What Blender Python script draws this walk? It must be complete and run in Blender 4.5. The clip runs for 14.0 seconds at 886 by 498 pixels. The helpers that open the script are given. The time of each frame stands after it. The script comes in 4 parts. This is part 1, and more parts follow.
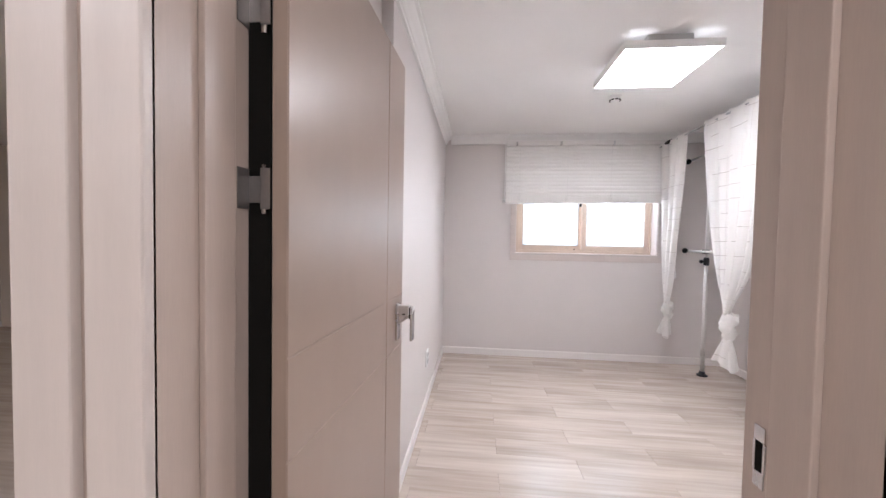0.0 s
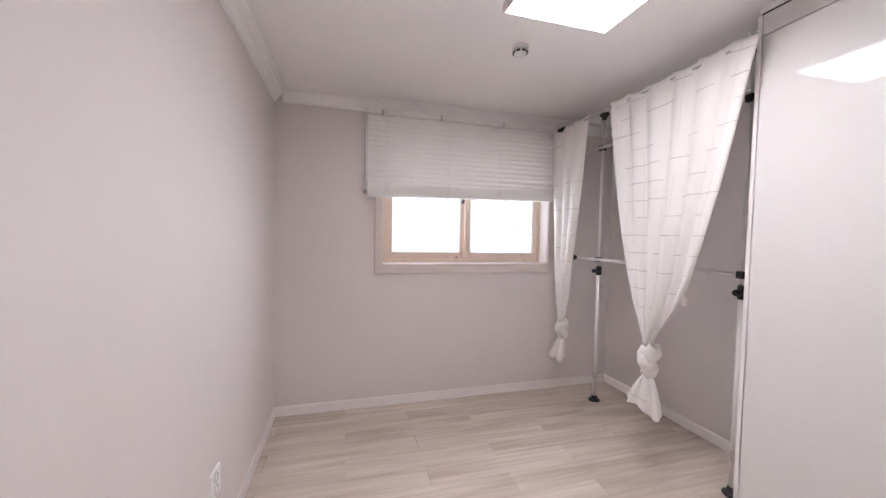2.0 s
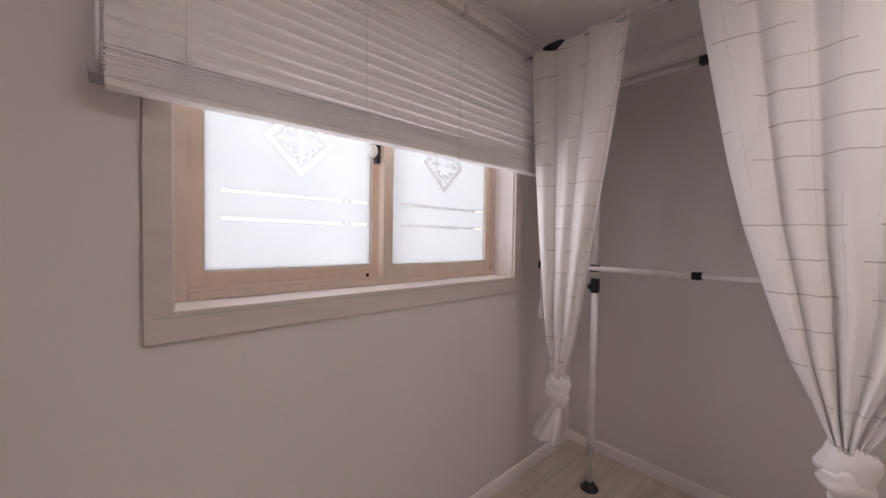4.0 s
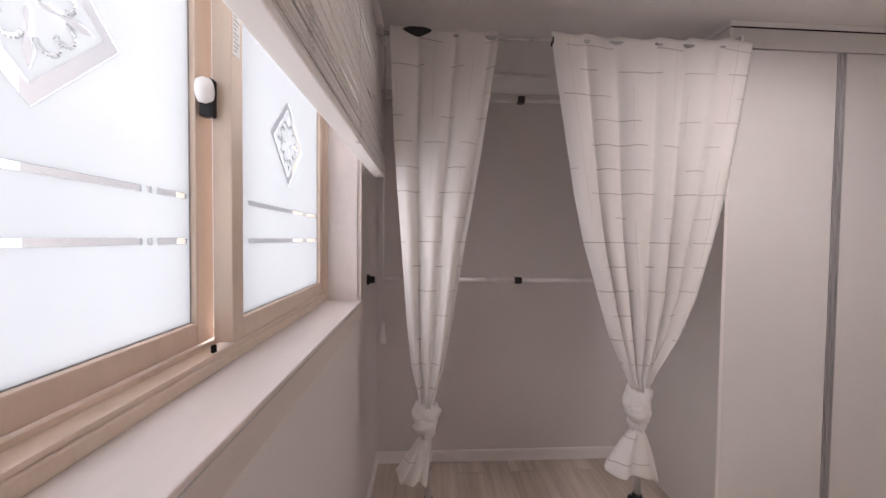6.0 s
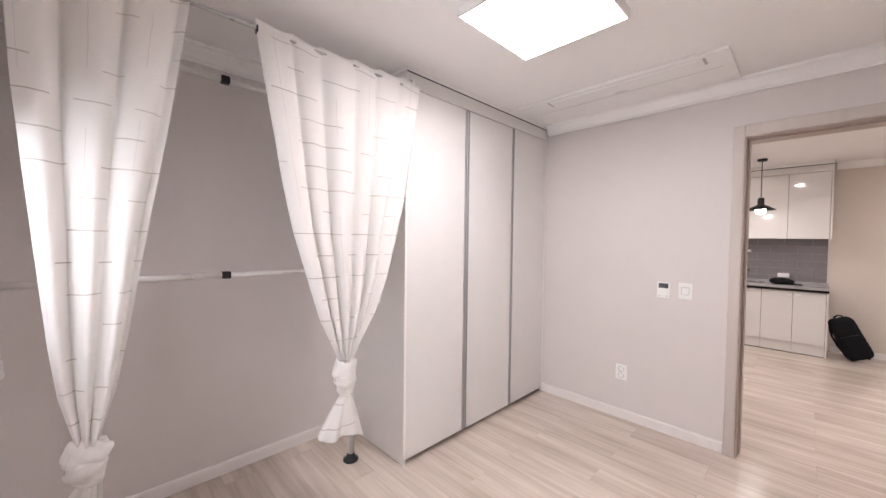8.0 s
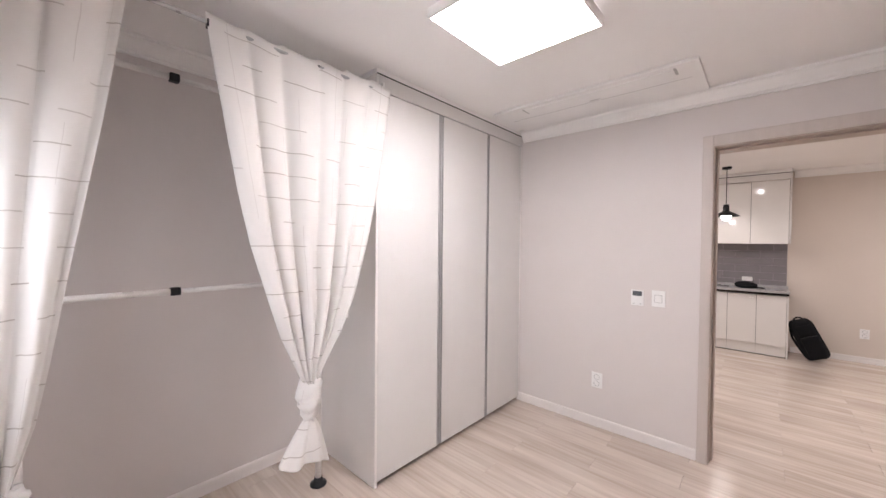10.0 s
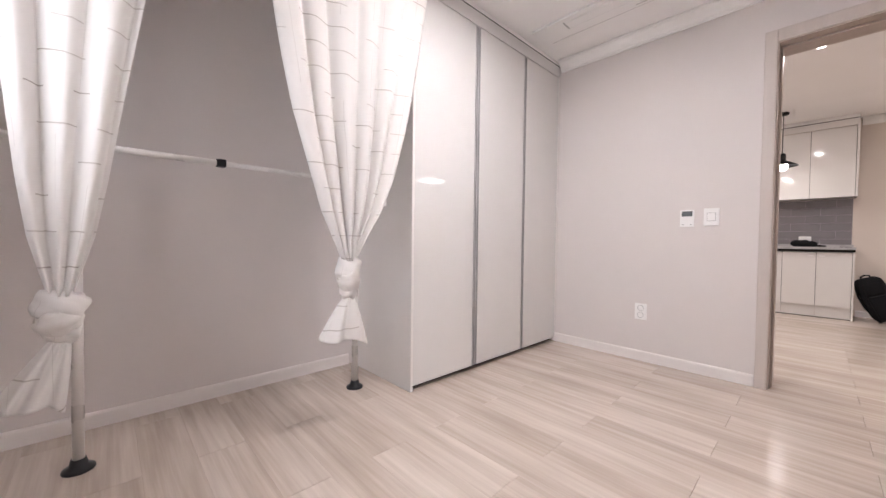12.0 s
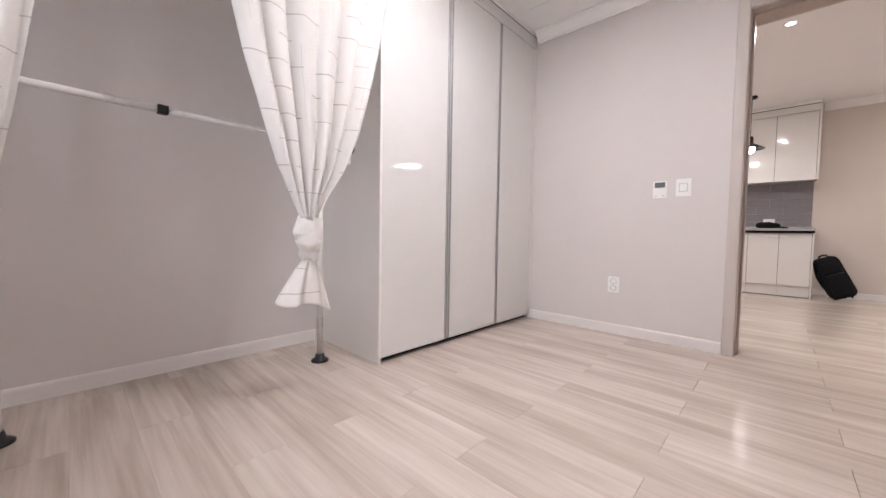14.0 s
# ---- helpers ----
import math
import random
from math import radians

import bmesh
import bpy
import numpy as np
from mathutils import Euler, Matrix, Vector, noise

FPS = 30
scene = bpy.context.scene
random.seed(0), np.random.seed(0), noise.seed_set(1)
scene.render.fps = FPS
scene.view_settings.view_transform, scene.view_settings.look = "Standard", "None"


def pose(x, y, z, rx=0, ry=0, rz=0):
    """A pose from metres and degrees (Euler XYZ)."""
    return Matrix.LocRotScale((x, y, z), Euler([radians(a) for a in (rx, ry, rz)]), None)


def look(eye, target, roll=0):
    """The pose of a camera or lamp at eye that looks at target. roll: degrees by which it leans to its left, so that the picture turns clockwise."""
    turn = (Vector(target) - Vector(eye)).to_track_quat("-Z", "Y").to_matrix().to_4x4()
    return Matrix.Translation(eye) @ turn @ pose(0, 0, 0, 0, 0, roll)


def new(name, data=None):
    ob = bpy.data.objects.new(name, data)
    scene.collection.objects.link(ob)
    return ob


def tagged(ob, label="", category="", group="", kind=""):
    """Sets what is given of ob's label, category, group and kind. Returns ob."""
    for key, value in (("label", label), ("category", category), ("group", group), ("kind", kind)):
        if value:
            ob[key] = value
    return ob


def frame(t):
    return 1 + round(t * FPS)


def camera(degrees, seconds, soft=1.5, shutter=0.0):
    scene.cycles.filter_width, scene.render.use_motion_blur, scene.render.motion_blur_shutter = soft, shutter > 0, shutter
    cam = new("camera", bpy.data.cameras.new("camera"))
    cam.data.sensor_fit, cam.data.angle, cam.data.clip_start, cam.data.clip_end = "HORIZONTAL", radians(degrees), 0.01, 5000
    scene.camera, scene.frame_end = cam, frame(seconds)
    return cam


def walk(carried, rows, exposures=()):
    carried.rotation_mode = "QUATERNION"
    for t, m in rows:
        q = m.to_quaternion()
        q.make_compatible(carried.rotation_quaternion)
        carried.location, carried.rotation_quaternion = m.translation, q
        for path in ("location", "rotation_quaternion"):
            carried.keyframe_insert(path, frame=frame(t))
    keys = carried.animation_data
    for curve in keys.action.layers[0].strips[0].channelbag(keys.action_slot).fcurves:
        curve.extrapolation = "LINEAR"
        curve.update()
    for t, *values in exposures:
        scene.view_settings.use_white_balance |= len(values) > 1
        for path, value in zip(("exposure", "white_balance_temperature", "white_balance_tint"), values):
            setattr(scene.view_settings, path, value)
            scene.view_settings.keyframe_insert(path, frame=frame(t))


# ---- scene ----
from mathutils import geometry

cam = camera(102.6, 14.0)
PATH = [
    (0, (0.42, -0.765, 1.428), (0.224, 1.224, 1.366), 1),
    (0.5, (0.398, -0.357, 1.451), (0.289, 1.639, 1.393), 1.1),
    (1, (0.408, 0.001, 1.466), (0.412, 2.001, 1.408), 1.1),
    (1.5, (0.504, 0.282, 1.456), (0.692, 2.272, 1.412), 1.2),
    (2, (0.558, 0.469, 1.533), (1.09, 2.395, 1.453), 1.1),
    (2.2, (0.569, 0.569, 1.542), (1.205, 2.463, 1.461), 1.1),
    (4.3, (0.795, 2.509, 1.487), (2.301, 3.823, 1.423), 0.9),
    (4.5, (0.816, 2.592, 1.488), (2.437, 3.762, 1.419), 0.9),
    (5, (0.825, 2.923, 1.502), (2.712, 3.581, 1.429), 1.1),
    (5.5, (0.84, 3.097, 1.527), (2.816, 3.399, 1.455), 0.9),
    (6, (0.8, 3.306, 1.564), (2.796, 3.192, 1.507), 0.6),
    (6.5, (0.748, 3.317, 1.572), (2.685, 2.822, 1.510), 0.8),
    (7, (0.737, 3.319, 1.579), (2.55, 2.477, 1.507), 0.9),
    (7.5, (0.676, 3.285, 1.537), (2.335, 2.169, 1.485), 0.8),
    (8, (0.654, 3.246, 1.536), (2.087, 1.852, 1.479), 0.7),
    (8.5, (0.636, 3.22, 1.536), (1.955, 1.717, 1.488), 0.6),
    (10.8, (0.757, 3.144, 1.596), (2.144, 1.703, 1.550), 0.6),
    (11, (0.772, 3.155, 1.444), (2.174, 1.729, 1.386), 0.6),
    (11.5, (0.791, 3.147, 1.118), (2.218, 1.747, 1.068), 0.7),
    (12, (0.77, 3.171, 0.962), (2.221, 1.796, 0.914), 0.7),
    (12.5, (0.774, 3.172, 0.805), (2.239, 1.812, 0.759), 0.8),
    (13, (0.785, 3.161, 0.802), (2.251, 1.801, 0.744), 0.6),
    (13.5, (0.805, 3.136, 0.802), (2.269, 1.775, 0.735), 0.8),
    (14, (0.791, 3.064, 0.802), (2.162, 1.609, 0.711), 0.9),
]
EXPOSURES = [(0.0, 1.10, 5950, 14), (1.2, 0.85, 6100, 17), (2.2, 0.66, 6250, 19), (4.4, -0.10, 6780, 24), (5.5, -0.10, 6760, 23), (6.5, 0.14, 6700, 22), (7.0, 0.29, 6700, 21), (7.5, 0.38, 6600, 19), (8.1, 1.06, 6400, 18), (8.6, 0.96, 6400, 18), (11.0, 0.98, 6400, 18), (14.0, 0.95, 6300, 17)]
walk(cam, [(t, look(eye, target, roll)) for t, eye, target, roll in PATH], EXPOSURES)

# ---- light ----
world = bpy.data.worlds.new("world")
scene.world = world
world.use_nodes = True
_wn, _wl = world.node_tree.nodes, world.node_tree.links
_sky = _wn.new("ShaderNodeTexSky")
_sky.sky_type, _sky.sun_disc = "NISHITA", False
_sky.sun_elevation, _sky.sun_rotation = radians(40), radians(200)
_wl.new(_sky.outputs[0], _wn["Background"].inputs[0])
_wn["Background"].inputs[1].default_value = 0.1


def area_lamp(name, m, w, h, watts, colour):
    data = bpy.data.lights.new(name, "AREA")
    data.shape, data.size, data.size_y, data.energy, data.color = "RECTANGLE", w, h, watts, colour
    ob = new(name, data)
    ob.matrix_world = m
    return ob


LED_STRENGTH = 16.5
BACKLIGHT_STRENGTH = 3.0
WINDOW_WATTS = 40.0
SKY_GLOW = 1.0
# daylight in the window's opening, outside the frosted panes
area_lamp("window_daylight", pose(1.69, 4.12, 1.95, -90, 0, 0), 1.9, 1.6, WINDOW_WATTS, (0.95, 0.98, 1.0))
# one spot is in view; the other four are unseen, added to light hall and kitchen
SPOTS_MOSTLY_ADDED = [(0.79, -1.30), (2.3, -3.0), (-1.4, -0.9), (-1.4, -2.6), (2.3, -1.3)]
for _x, _y in SPOTS_MOSTLY_ADDED:
    area_lamp("spot_lamp_mostly_added", pose(_x, _y, 2.655), 0.09, 0.09, 7.5, (1.0, 0.965, 0.925))


# ---- materials ----
def material(name, colour, rough=0.5, metal=0.0, vary=0.08, scale=6.0, fine=120.0, bump=0.0, stretch=(1, 1, 1), coat=0.0, per_piece=0.0, rough_vary=0.06, spec=0.5):
    m = bpy.data.materials.new(name)
    m.use_nodes = True
    n, l = m.node_tree.nodes, m.node_tree.links
    b = n["Principled BSDF"]
    b.inputs["Metallic"].default_value = metal
    b.inputs["Coat Weight"].default_value = coat
    b.inputs["Specular IOR Level"].default_value = spec
    tc, mp = n.new("ShaderNodeTexCoord"), n.new("ShaderNodeMapping")
    mp.inputs["Scale"].default_value = stretch
    info = n.new("ShaderNodeObjectInfo")
    add = n.new("ShaderNodeVectorMath")
    add.operation = "MULTIPLY_ADD"
    l.new(info.outputs["Random"], add.inputs[0])
    add.inputs[1].default_value = (7.3 * (per_piece > 0), 3.1 * (per_piece > 0), 5.7 * (per_piece > 0))
    l.new(tc.outputs["Object"], add.inputs[2])
    l.new(add.outputs[0], mp.inputs[0])
    big, small = n.new("ShaderNodeTexNoise"), n.new("ShaderNodeTexNoise")
    big.inputs["Scale"].default_value, small.inputs["Scale"].default_value = scale, fine
    big.inputs["Detail"].default_value, small.inputs["Detail"].default_value = 4, 3
    l.new(mp.outputs[0], big.inputs[0])
    l.new(mp.outputs[0], small.inputs[0])
    mix = n.new("ShaderNodeMath")
    mix.operation = "MULTIPLY_ADD"
    l.new(small.outputs[0], mix.inputs[0])
    mix.inputs[1].default_value = 0.45
    l.new(big.outputs[0], mix.inputs[2])
    last = mix.outputs[0]
    if per_piece:
        pp = n.new("ShaderNodeMath")
        pp.operation = "MULTIPLY_ADD"
        l.new(info.outputs["Random"], pp.inputs[0])
        pp.inputs[1].default_value = per_piece
        l.new(last, pp.inputs[2])
        last = pp.outputs[0]
    ramp = n.new("ShaderNodeMapRange")
    ramp.inputs["From Min"].default_value, ramp.inputs["From Max"].default_value = 0.4, 1.05 + per_piece
    ramp.inputs["To Min"].default_value, ramp.inputs["To Max"].default_value = 1 - vary, 1 + vary
    l.new(last, ramp.inputs["Value"])
    tint = n.new("ShaderNodeVectorMath")
    tint.operation = "SCALE"
    tint.inputs[0].default_value = colour[:3]
    l.new(ramp.outputs[0], tint.inputs["Scale"])
    l.new(tint.outputs[0], b.inputs["Base Color"])
    rr = n.new("ShaderNodeMapRange")
    rr.inputs["From Min"].default_value, rr.inputs["From Max"].default_value = 0.3, 0.7
    rr.inputs["To Min"].default_value, rr.inputs["To Max"].default_value = max(0.02, rough - rough_vary), rough + rough_vary
    l.new(big.outputs[0], rr.inputs["Value"])
    l.new(rr.outputs[0], b.inputs["Roughness"])
    if bump:
        bp = n.new("ShaderNodeBump")
        bp.inputs["Strength"].default_value, bp.inputs["Distance"].default_value = bump, 0.001
        l.new(mix.outputs[0], bp.inputs["Height"])
        l.new(bp.outputs[0], b.inputs["Normal"])
    return m


def glow(name, colour, strength):
    m = bpy.data.materials.new(name)
    m.use_nodes = True
    b = m.node_tree.nodes["Principled BSDF"]
    b.inputs["Base Color"].default_value = (*colour, 1)
    b.inputs["Emission Color"].default_value = (*colour, 1)
    b.inputs["Emission Strength"].default_value = strength
    return m


def plank_wood():
    """Pale oak-look vinyl: broad and fine streaks along each plank over soft blotches, slightly different from plank to plank."""
    m = bpy.data.materials.new("floor_plank")
    m.use_nodes = True
    n, l = m.node_tree.nodes, m.node_tree.links
    b = n["Principled BSDF"]
    b.inputs["Coat Weight"].default_value = 0.08
    b.inputs["Coat Roughness"].default_value = 0.16
    tc, info = n.new("ShaderNodeTexCoord"), n.new("ShaderNodeObjectInfo")
    off = n.new("ShaderNodeVectorMath")
    off.operation = "MULTIPLY_ADD"
    l.new(info.outputs["Random"], off.inputs[0])
    off.inputs[1].default_value = (17.3, 9.1, 0.0)
    l.new(tc.outputs["Object"], off.inputs[2])
    total = None
    for sx, sy, detail, weight in ((0.8, 9.0, 2, 0.62), (1.8, 38.0, 3, 0.50), (5.0, 140.0, 2, 0.12), (1.4, 2.6, 2, 0.40)):
        mp, ns, q = n.new("ShaderNodeMapping"), n.new("ShaderNodeTexNoise"), n.new("ShaderNodeMath")
        mp.inputs["Scale"].default_value = (sx, sy, 1)
        ns.inputs["Scale"].default_value, ns.inputs["Detail"].default_value = 1.0, detail
        l.new(off.outputs[0], mp.inputs[0])
        l.new(mp.outputs[0], ns.inputs[0])
        q.operation = "MULTIPLY_ADD"
        l.new(ns.outputs[0], q.inputs[0])
        q.inputs[1].default_value = weight
        if total is None:
            q.inputs[2].default_value = 0.5 - 0.5 * (0.62 + 0.50 + 0.12 + 0.40) - 0.04
        else:
            l.new(total, q.inputs[2])
        total = q.outputs[0]
    piece = n.new("ShaderNodeMath")
    piece.operation = "MULTIPLY_ADD"
    l.new(info.outputs["Random"], piece.inputs[0])
    piece.inputs[1].default_value = 0.08
    l.new(total, piece.inputs[2])
    ramp = n.new("ShaderNodeValToRGB")
    ramp.color_ramp.interpolation = "EASE"
    ramp.color_ramp.elements[0].position, ramp.color_ramp.elements[1].position = 0.08, 0.92
    ramp.color_ramp.elements[0].color, ramp.color_ramp.elements[1].color = (0.42, 0.34, 0.275, 1), (0.73, 0.64, 0.565, 1)
    l.new(piece.outputs[0], ramp.inputs[0])
    l.new(ramp.outputs[0], b.inputs["Base Color"])
    rr = n.new("ShaderNodeMath")
    rr.operation = "MULTIPLY_ADD"
    l.new(total, rr.inputs[0])
    rr.inputs[1].default_value, rr.inputs[2].default_value = -0.08, 0.23
    l.new(rr.outputs[0], b.inputs["Roughness"])
    return m


WALL = material("grey_wallpaper", (0.71, 0.66, 0.638), 0.62, vary=0.025, scale=2.5, fine=260, bump=0.25)
KITCHEN_WALL = material("beige_wallpaper", (0.70, 0.62, 0.55), 0.62, vary=0.03, scale=2.0, fine=260, bump=0.25)
CEILING = material("ceiling_paper", (0.92, 0.905, 0.89), 0.8, vary=0.02, scale=2, fine=220, bump=0.15)
CROWN = material("crown_white", (0.91, 0.895, 0.875), 0.4, vary=0.02)
SKIRT = material("skirting_white", (0.83, 0.785, 0.76), 0.35, vary=0.03, stretch=(1, 1, 6))
DOOR_WOOD = material("pale_door_wood", (0.368, 0.283, 0.232), 0.34, vary=0.05, scale=1.2, fine=9, stretch=(2, 2, 0.8), rough_vary=0.0)
JAMB_WOOD = material("brown_jamb_wood", (0.47, 0.388, 0.335), 0.38, vary=0.08, scale=3, fine=50, bump=0.06, stretch=(9, 9, 0.6))
FRAME_WOOD = material("pale_frame_wood", (0.60, 0.535, 0.495), 0.38, vary=0.06, scale=3, fine=50, bump=0.06, stretch=(9, 9, 0.6))
SASH_WOOD = material("window_wood", (0.66, 0.53, 0.43), 0.36, vary=0.09, scale=3, fine=60, bump=0.1, stretch=(6, 6, 1.5))
TRIM_PALE = material("window_trim_pale", (0.70, 0.63, 0.60), 0.4, vary=0.05, scale=4, fine=60, bump=0.08, stretch=(1, 6, 6))
TRIM_CASE = material("window_casing_wood", (0.64, 0.56, 0.52), 0.4, vary=0.07, scale=4, fine=60, bump=0.08, stretch=(1, 6, 6))
FLOOR = plank_wood()
FLOOR_JOINT = material("floor_joint", (0.40, 0.34, 0.30), 0.5)
GLOSS = material("wardrobe_gloss", (0.755, 0.738, 0.72), 0.035, vary=0.012, rough_vary=0.008, spec=0.42)
PANEL_MATT = material("wardrobe_side", (0.83, 0.80, 0.775), 0.42, vary=0.02)
ALU = material("brushed_aluminium", (0.54, 0.53, 0.53), 0.36, metal=0.55, vary=0.06, fine=200, stretch=(8, 8, 0.3))
HINGE_STEEL = material("dull_steel", (0.30, 0.28, 0.27), 0.4, metal=0.8, vary=0.1)
STEEL = material("satin_steel", (0.66, 0.65, 0.65), 0.25, metal=1.0, vary=0.05)
# near-black: shade painted into gaps and holes, also plain black strips
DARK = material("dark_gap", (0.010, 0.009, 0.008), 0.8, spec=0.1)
BLACK = material("black_plastic", (0.012, 0.012, 0.013), 0.42, spec=0.35, vary=0.2)
POLE = material("white_pole", (0.74, 0.71, 0.68), 0.3, vary=0.03)
POLE_GREY = material("grey_rod", (0.50, 0.50, 0.50), 0.3, metal=0.4, vary=0.04)
PLASTIC = material("white_plastic", (0.89, 0.88, 0.865), 0.35, vary=0.02)
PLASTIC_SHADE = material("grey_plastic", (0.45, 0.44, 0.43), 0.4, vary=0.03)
SLAT = material("blind_slat", (0.84, 0.815, 0.785), 0.42, vary=0.03, stretch=(0.5, 4, 4))
CORD = material("blind_cord", (0.74, 0.72, 0.69), 0.8)
# no lamp: outdoor light on the grey backdrop is put in as its own glow
GREY_BACKDROP = glow("self_lit_grey_backdrop", (0.80, 0.80, 0.81), 0.42)
SKY_PALE = glow("pale_sky", (0.92, 0.97, 1.0), SKY_GLOW)
BACKLIGHT = glow("led_backlight", (1.0, 0.985, 0.965), BACKLIGHT_STRENGTH)
LED = glow("led_diffuser", (1.0, 0.985, 0.965), LED_STRENGTH)
BULB = glow("pendant_bulb", (1.0, 0.95, 0.88), 26.0)
SPOT_GLOW = glow("downlight_glow", (1.0, 0.96, 0.9), 7.0)
TILE = material("grey_wall_tile", (0.235, 0.215, 0.225), 0.12, vary=0.10, scale=8, per_piece=0.2)
GROUT = material("tile_grout", (0.50, 0.47, 0.47), 0.8)
WORKTOP = material("grey_worktop", (0.42, 0.41, 0.41), 0.3, vary=0.12, fine=300)
CAB = material("cabinet_cream", (0.80, 0.78, 0.75), 0.06, vary=0.015, rough_vary=0.01)
BAG = material("black_bag_cloth", (0.008, 0.008, 0.009), 0.85, spec=0.2, vary=0.25, fine=300, bump=0.3)
PAPER = material("paper_label", (0.78, 0.77, 0.75), 0.7)
INK = material("label_ink", (0.42, 0.40, 0.39), 0.8)
LCD = material("grey_display", (0.10, 0.11, 0.12), 0.15)


def frosted_glass(name, low, high, shine):
    m = bpy.data.materials.new(name)
    m.use_nodes = True
    n, l = m.node_tree.nodes, m.node_tree.links
    n.remove(n["Principled BSDF"])
    tr, gl, mx = n.new("ShaderNodeBsdfTranslucent"), n.new("ShaderNodeBsdfGlossy"), n.new("ShaderNodeMixShader")
    ns = n.new("ShaderNodeTexNoise")
    ns.inputs["Scale"].default_value = 3.0
    cr = n.new("ShaderNodeValToRGB")
    cr.color_ramp.elements[0].color, cr.color_ramp.elements[1].color = low, high
    l.new(ns.outputs[0], cr.inputs[0])
    l.new(cr.outputs[0], tr.inputs[0])
    gl.inputs["Roughness"].default_value = 0.18
    mx.inputs[0].default_value = shine
    l.new(tr.outputs[0], mx.inputs[1])
    l.new(gl.outputs[0], mx.inputs[2])
    l.new(mx.outputs[0], n["Material Output"].inputs[0])
    return m


FROST = frosted_glass("frosted_glass", (0.365, 0.382, 0.388, 1), (0.405, 0.42, 0.424, 1), 0.05)


def clear_glass(name, tint, shine):
    m = bpy.data.materials.new(name)
    m.use_nodes = True
    n, l = m.node_tree.nodes, m.node_tree.links
    n.remove(n["Principled BSDF"])
    tr, gl, mx = n.new("ShaderNodeBsdfTransparent"), n.new("ShaderNodeBsdfGlossy"), n.new("ShaderNodeMixShader")
    tr.inputs[0].default_value = tint
    gl.inputs["Roughness"].default_value = 0.05
    mx.inputs[0].default_value = shine
    l.new(tr.outputs[0], mx.inputs[1])
    l.new(gl.outputs[0], mx.inputs[2])
    l.new(mx.outputs[0], n["Material Output"].inputs[0])
    return m


ETCH = clear_glass("clear_glass_pattern", (0.90, 0.92, 0.92, 1), 0.05)


def curtain_cloth():
    """White cotton with a broken check of thin brown threads, in metres of cloth."""
    m = bpy.data.materials.new("checked_cotton")
    m.use_nodes = True
    n, l = m.node_tree.nodes, m.node_tree.links
    b = n["Principled BSDF"]
    b.inputs["Roughness"].default_value = 0.85
    b.inputs["Sheen Weight"].default_value = 0.15
    uv = n.new("ShaderNodeUVMap")
    uv.uv_map = "cloth"
    sep = n.new("ShaderNodeSeparateXYZ")
    l.new(uv.outputs[0], sep.inputs[0])

    def op(kind, a, b2=None, c=None):
        q = n.new("ShaderNodeMath")
        q.operation = kind
        for i, v in enumerate((a, b2, c)):
            if v is None:
                continue
            if isinstance(v, (int, float)):
                q.inputs[i].default_value = v
            else:
                l.new(v, q.inputs[i])
        return q.outputs[0]

    def thread(along, across, pitch, dash, seed, half):
        wob = n.new("ShaderNodeTexNoise")
        wob.inputs["Scale"].default_value = 9.0
        l.new(uv.outputs[0], wob.inputs[0])
        a2 = op("MULTIPLY_ADD", wob.outputs[0], 0.012, across)
        cell = op("FLOOR", op("DIVIDE", a2, pitch))
        inside = op("FRACT", op("DIVIDE", a2, pitch))
        line = op("LESS_THAN", op("ABSOLUTE", op("SUBTRACT", inside, 0.5)), half / pitch)
        piece = op("FLOOR", op("ADD", op("DIVIDE", along, dash), op("MULTIPLY", cell, 0.37)))
        wn = n.new("ShaderNodeTexWhiteNoise")
        wn.noise_dimensions = "3D"
        cmb = n.new("ShaderNodeCombineXYZ")
        l.new(cell, cmb.inputs[0])
        l.new(piece, cmb.inputs[1])
        cmb.inputs[2].default_value = seed
        l.new(cmb.outputs[0], wn.inputs[0])
        strength = op("MULTIPLY", op("GREATER_THAN", wn.outputs[0], 0.46), op("MULTIPLY_ADD", wn.outputs[0], 0.75, 0.15))
        return op("MULTIPLY", line, strength)

    u, v = sep.outputs[0], sep.outputs[1]
    both = op("MULTIPLY", 0.62, op("MAXIMUM", thread(u, v, 0.115, 0.16, 1.0, 0.0022), op("MULTIPLY", thread(v, u, 0.15, 0.21, 5.0, 0.0016), 0.42)))
    weave = n.new("ShaderNodeTexNoise")
    weave.inputs["Scale"].default_value = 420.0
    l.new(uv.outputs[0], weave.inputs[0])
    base = n.new("ShaderNodeMix")
    base.data_type = "RGBA"
    base.inputs["A"].default_value, base.inputs["B"].default_value = (0.86, 0.83, 0.80, 1), (0.92, 0.895, 0.87, 1)
    l.new(weave.outputs[0], base.inputs["Factor"])
    mix = n.new("ShaderNodeMix")
    mix.data_type = "RGBA"
    mix.inputs["B"].default_value = (0.24, 0.17, 0.13, 1)
    l.new(base.outputs["Result"], mix.inputs["A"])
    l.new(both, mix.inputs["Factor"])
    l.new(mix.outputs["Result"], b.inputs["Base Color"])
    bp = n.new("ShaderNodeBump")
    bp.inputs["Strength"].default_value, bp.inputs["Distance"].default_value = 0.3, 0.0006
    l.new(weave.outputs[0], bp.inputs["Height"])
    l.new(bp.outputs[0], b.inputs["Normal"])
    tr, mx = n.new("ShaderNodeBsdfTranslucent"), n.new("ShaderNodeMixShader")
    l.new(mix.outputs["Result"], tr.inputs[0])
    mx.inputs[0].default_value = 0.27
    l.new(b.outputs[0], mx.inputs[1])
    l.new(tr.outputs[0], mx.inputs[2])
    l.new(mx.outputs[0], n["Material Output"].inputs[0])
    return m


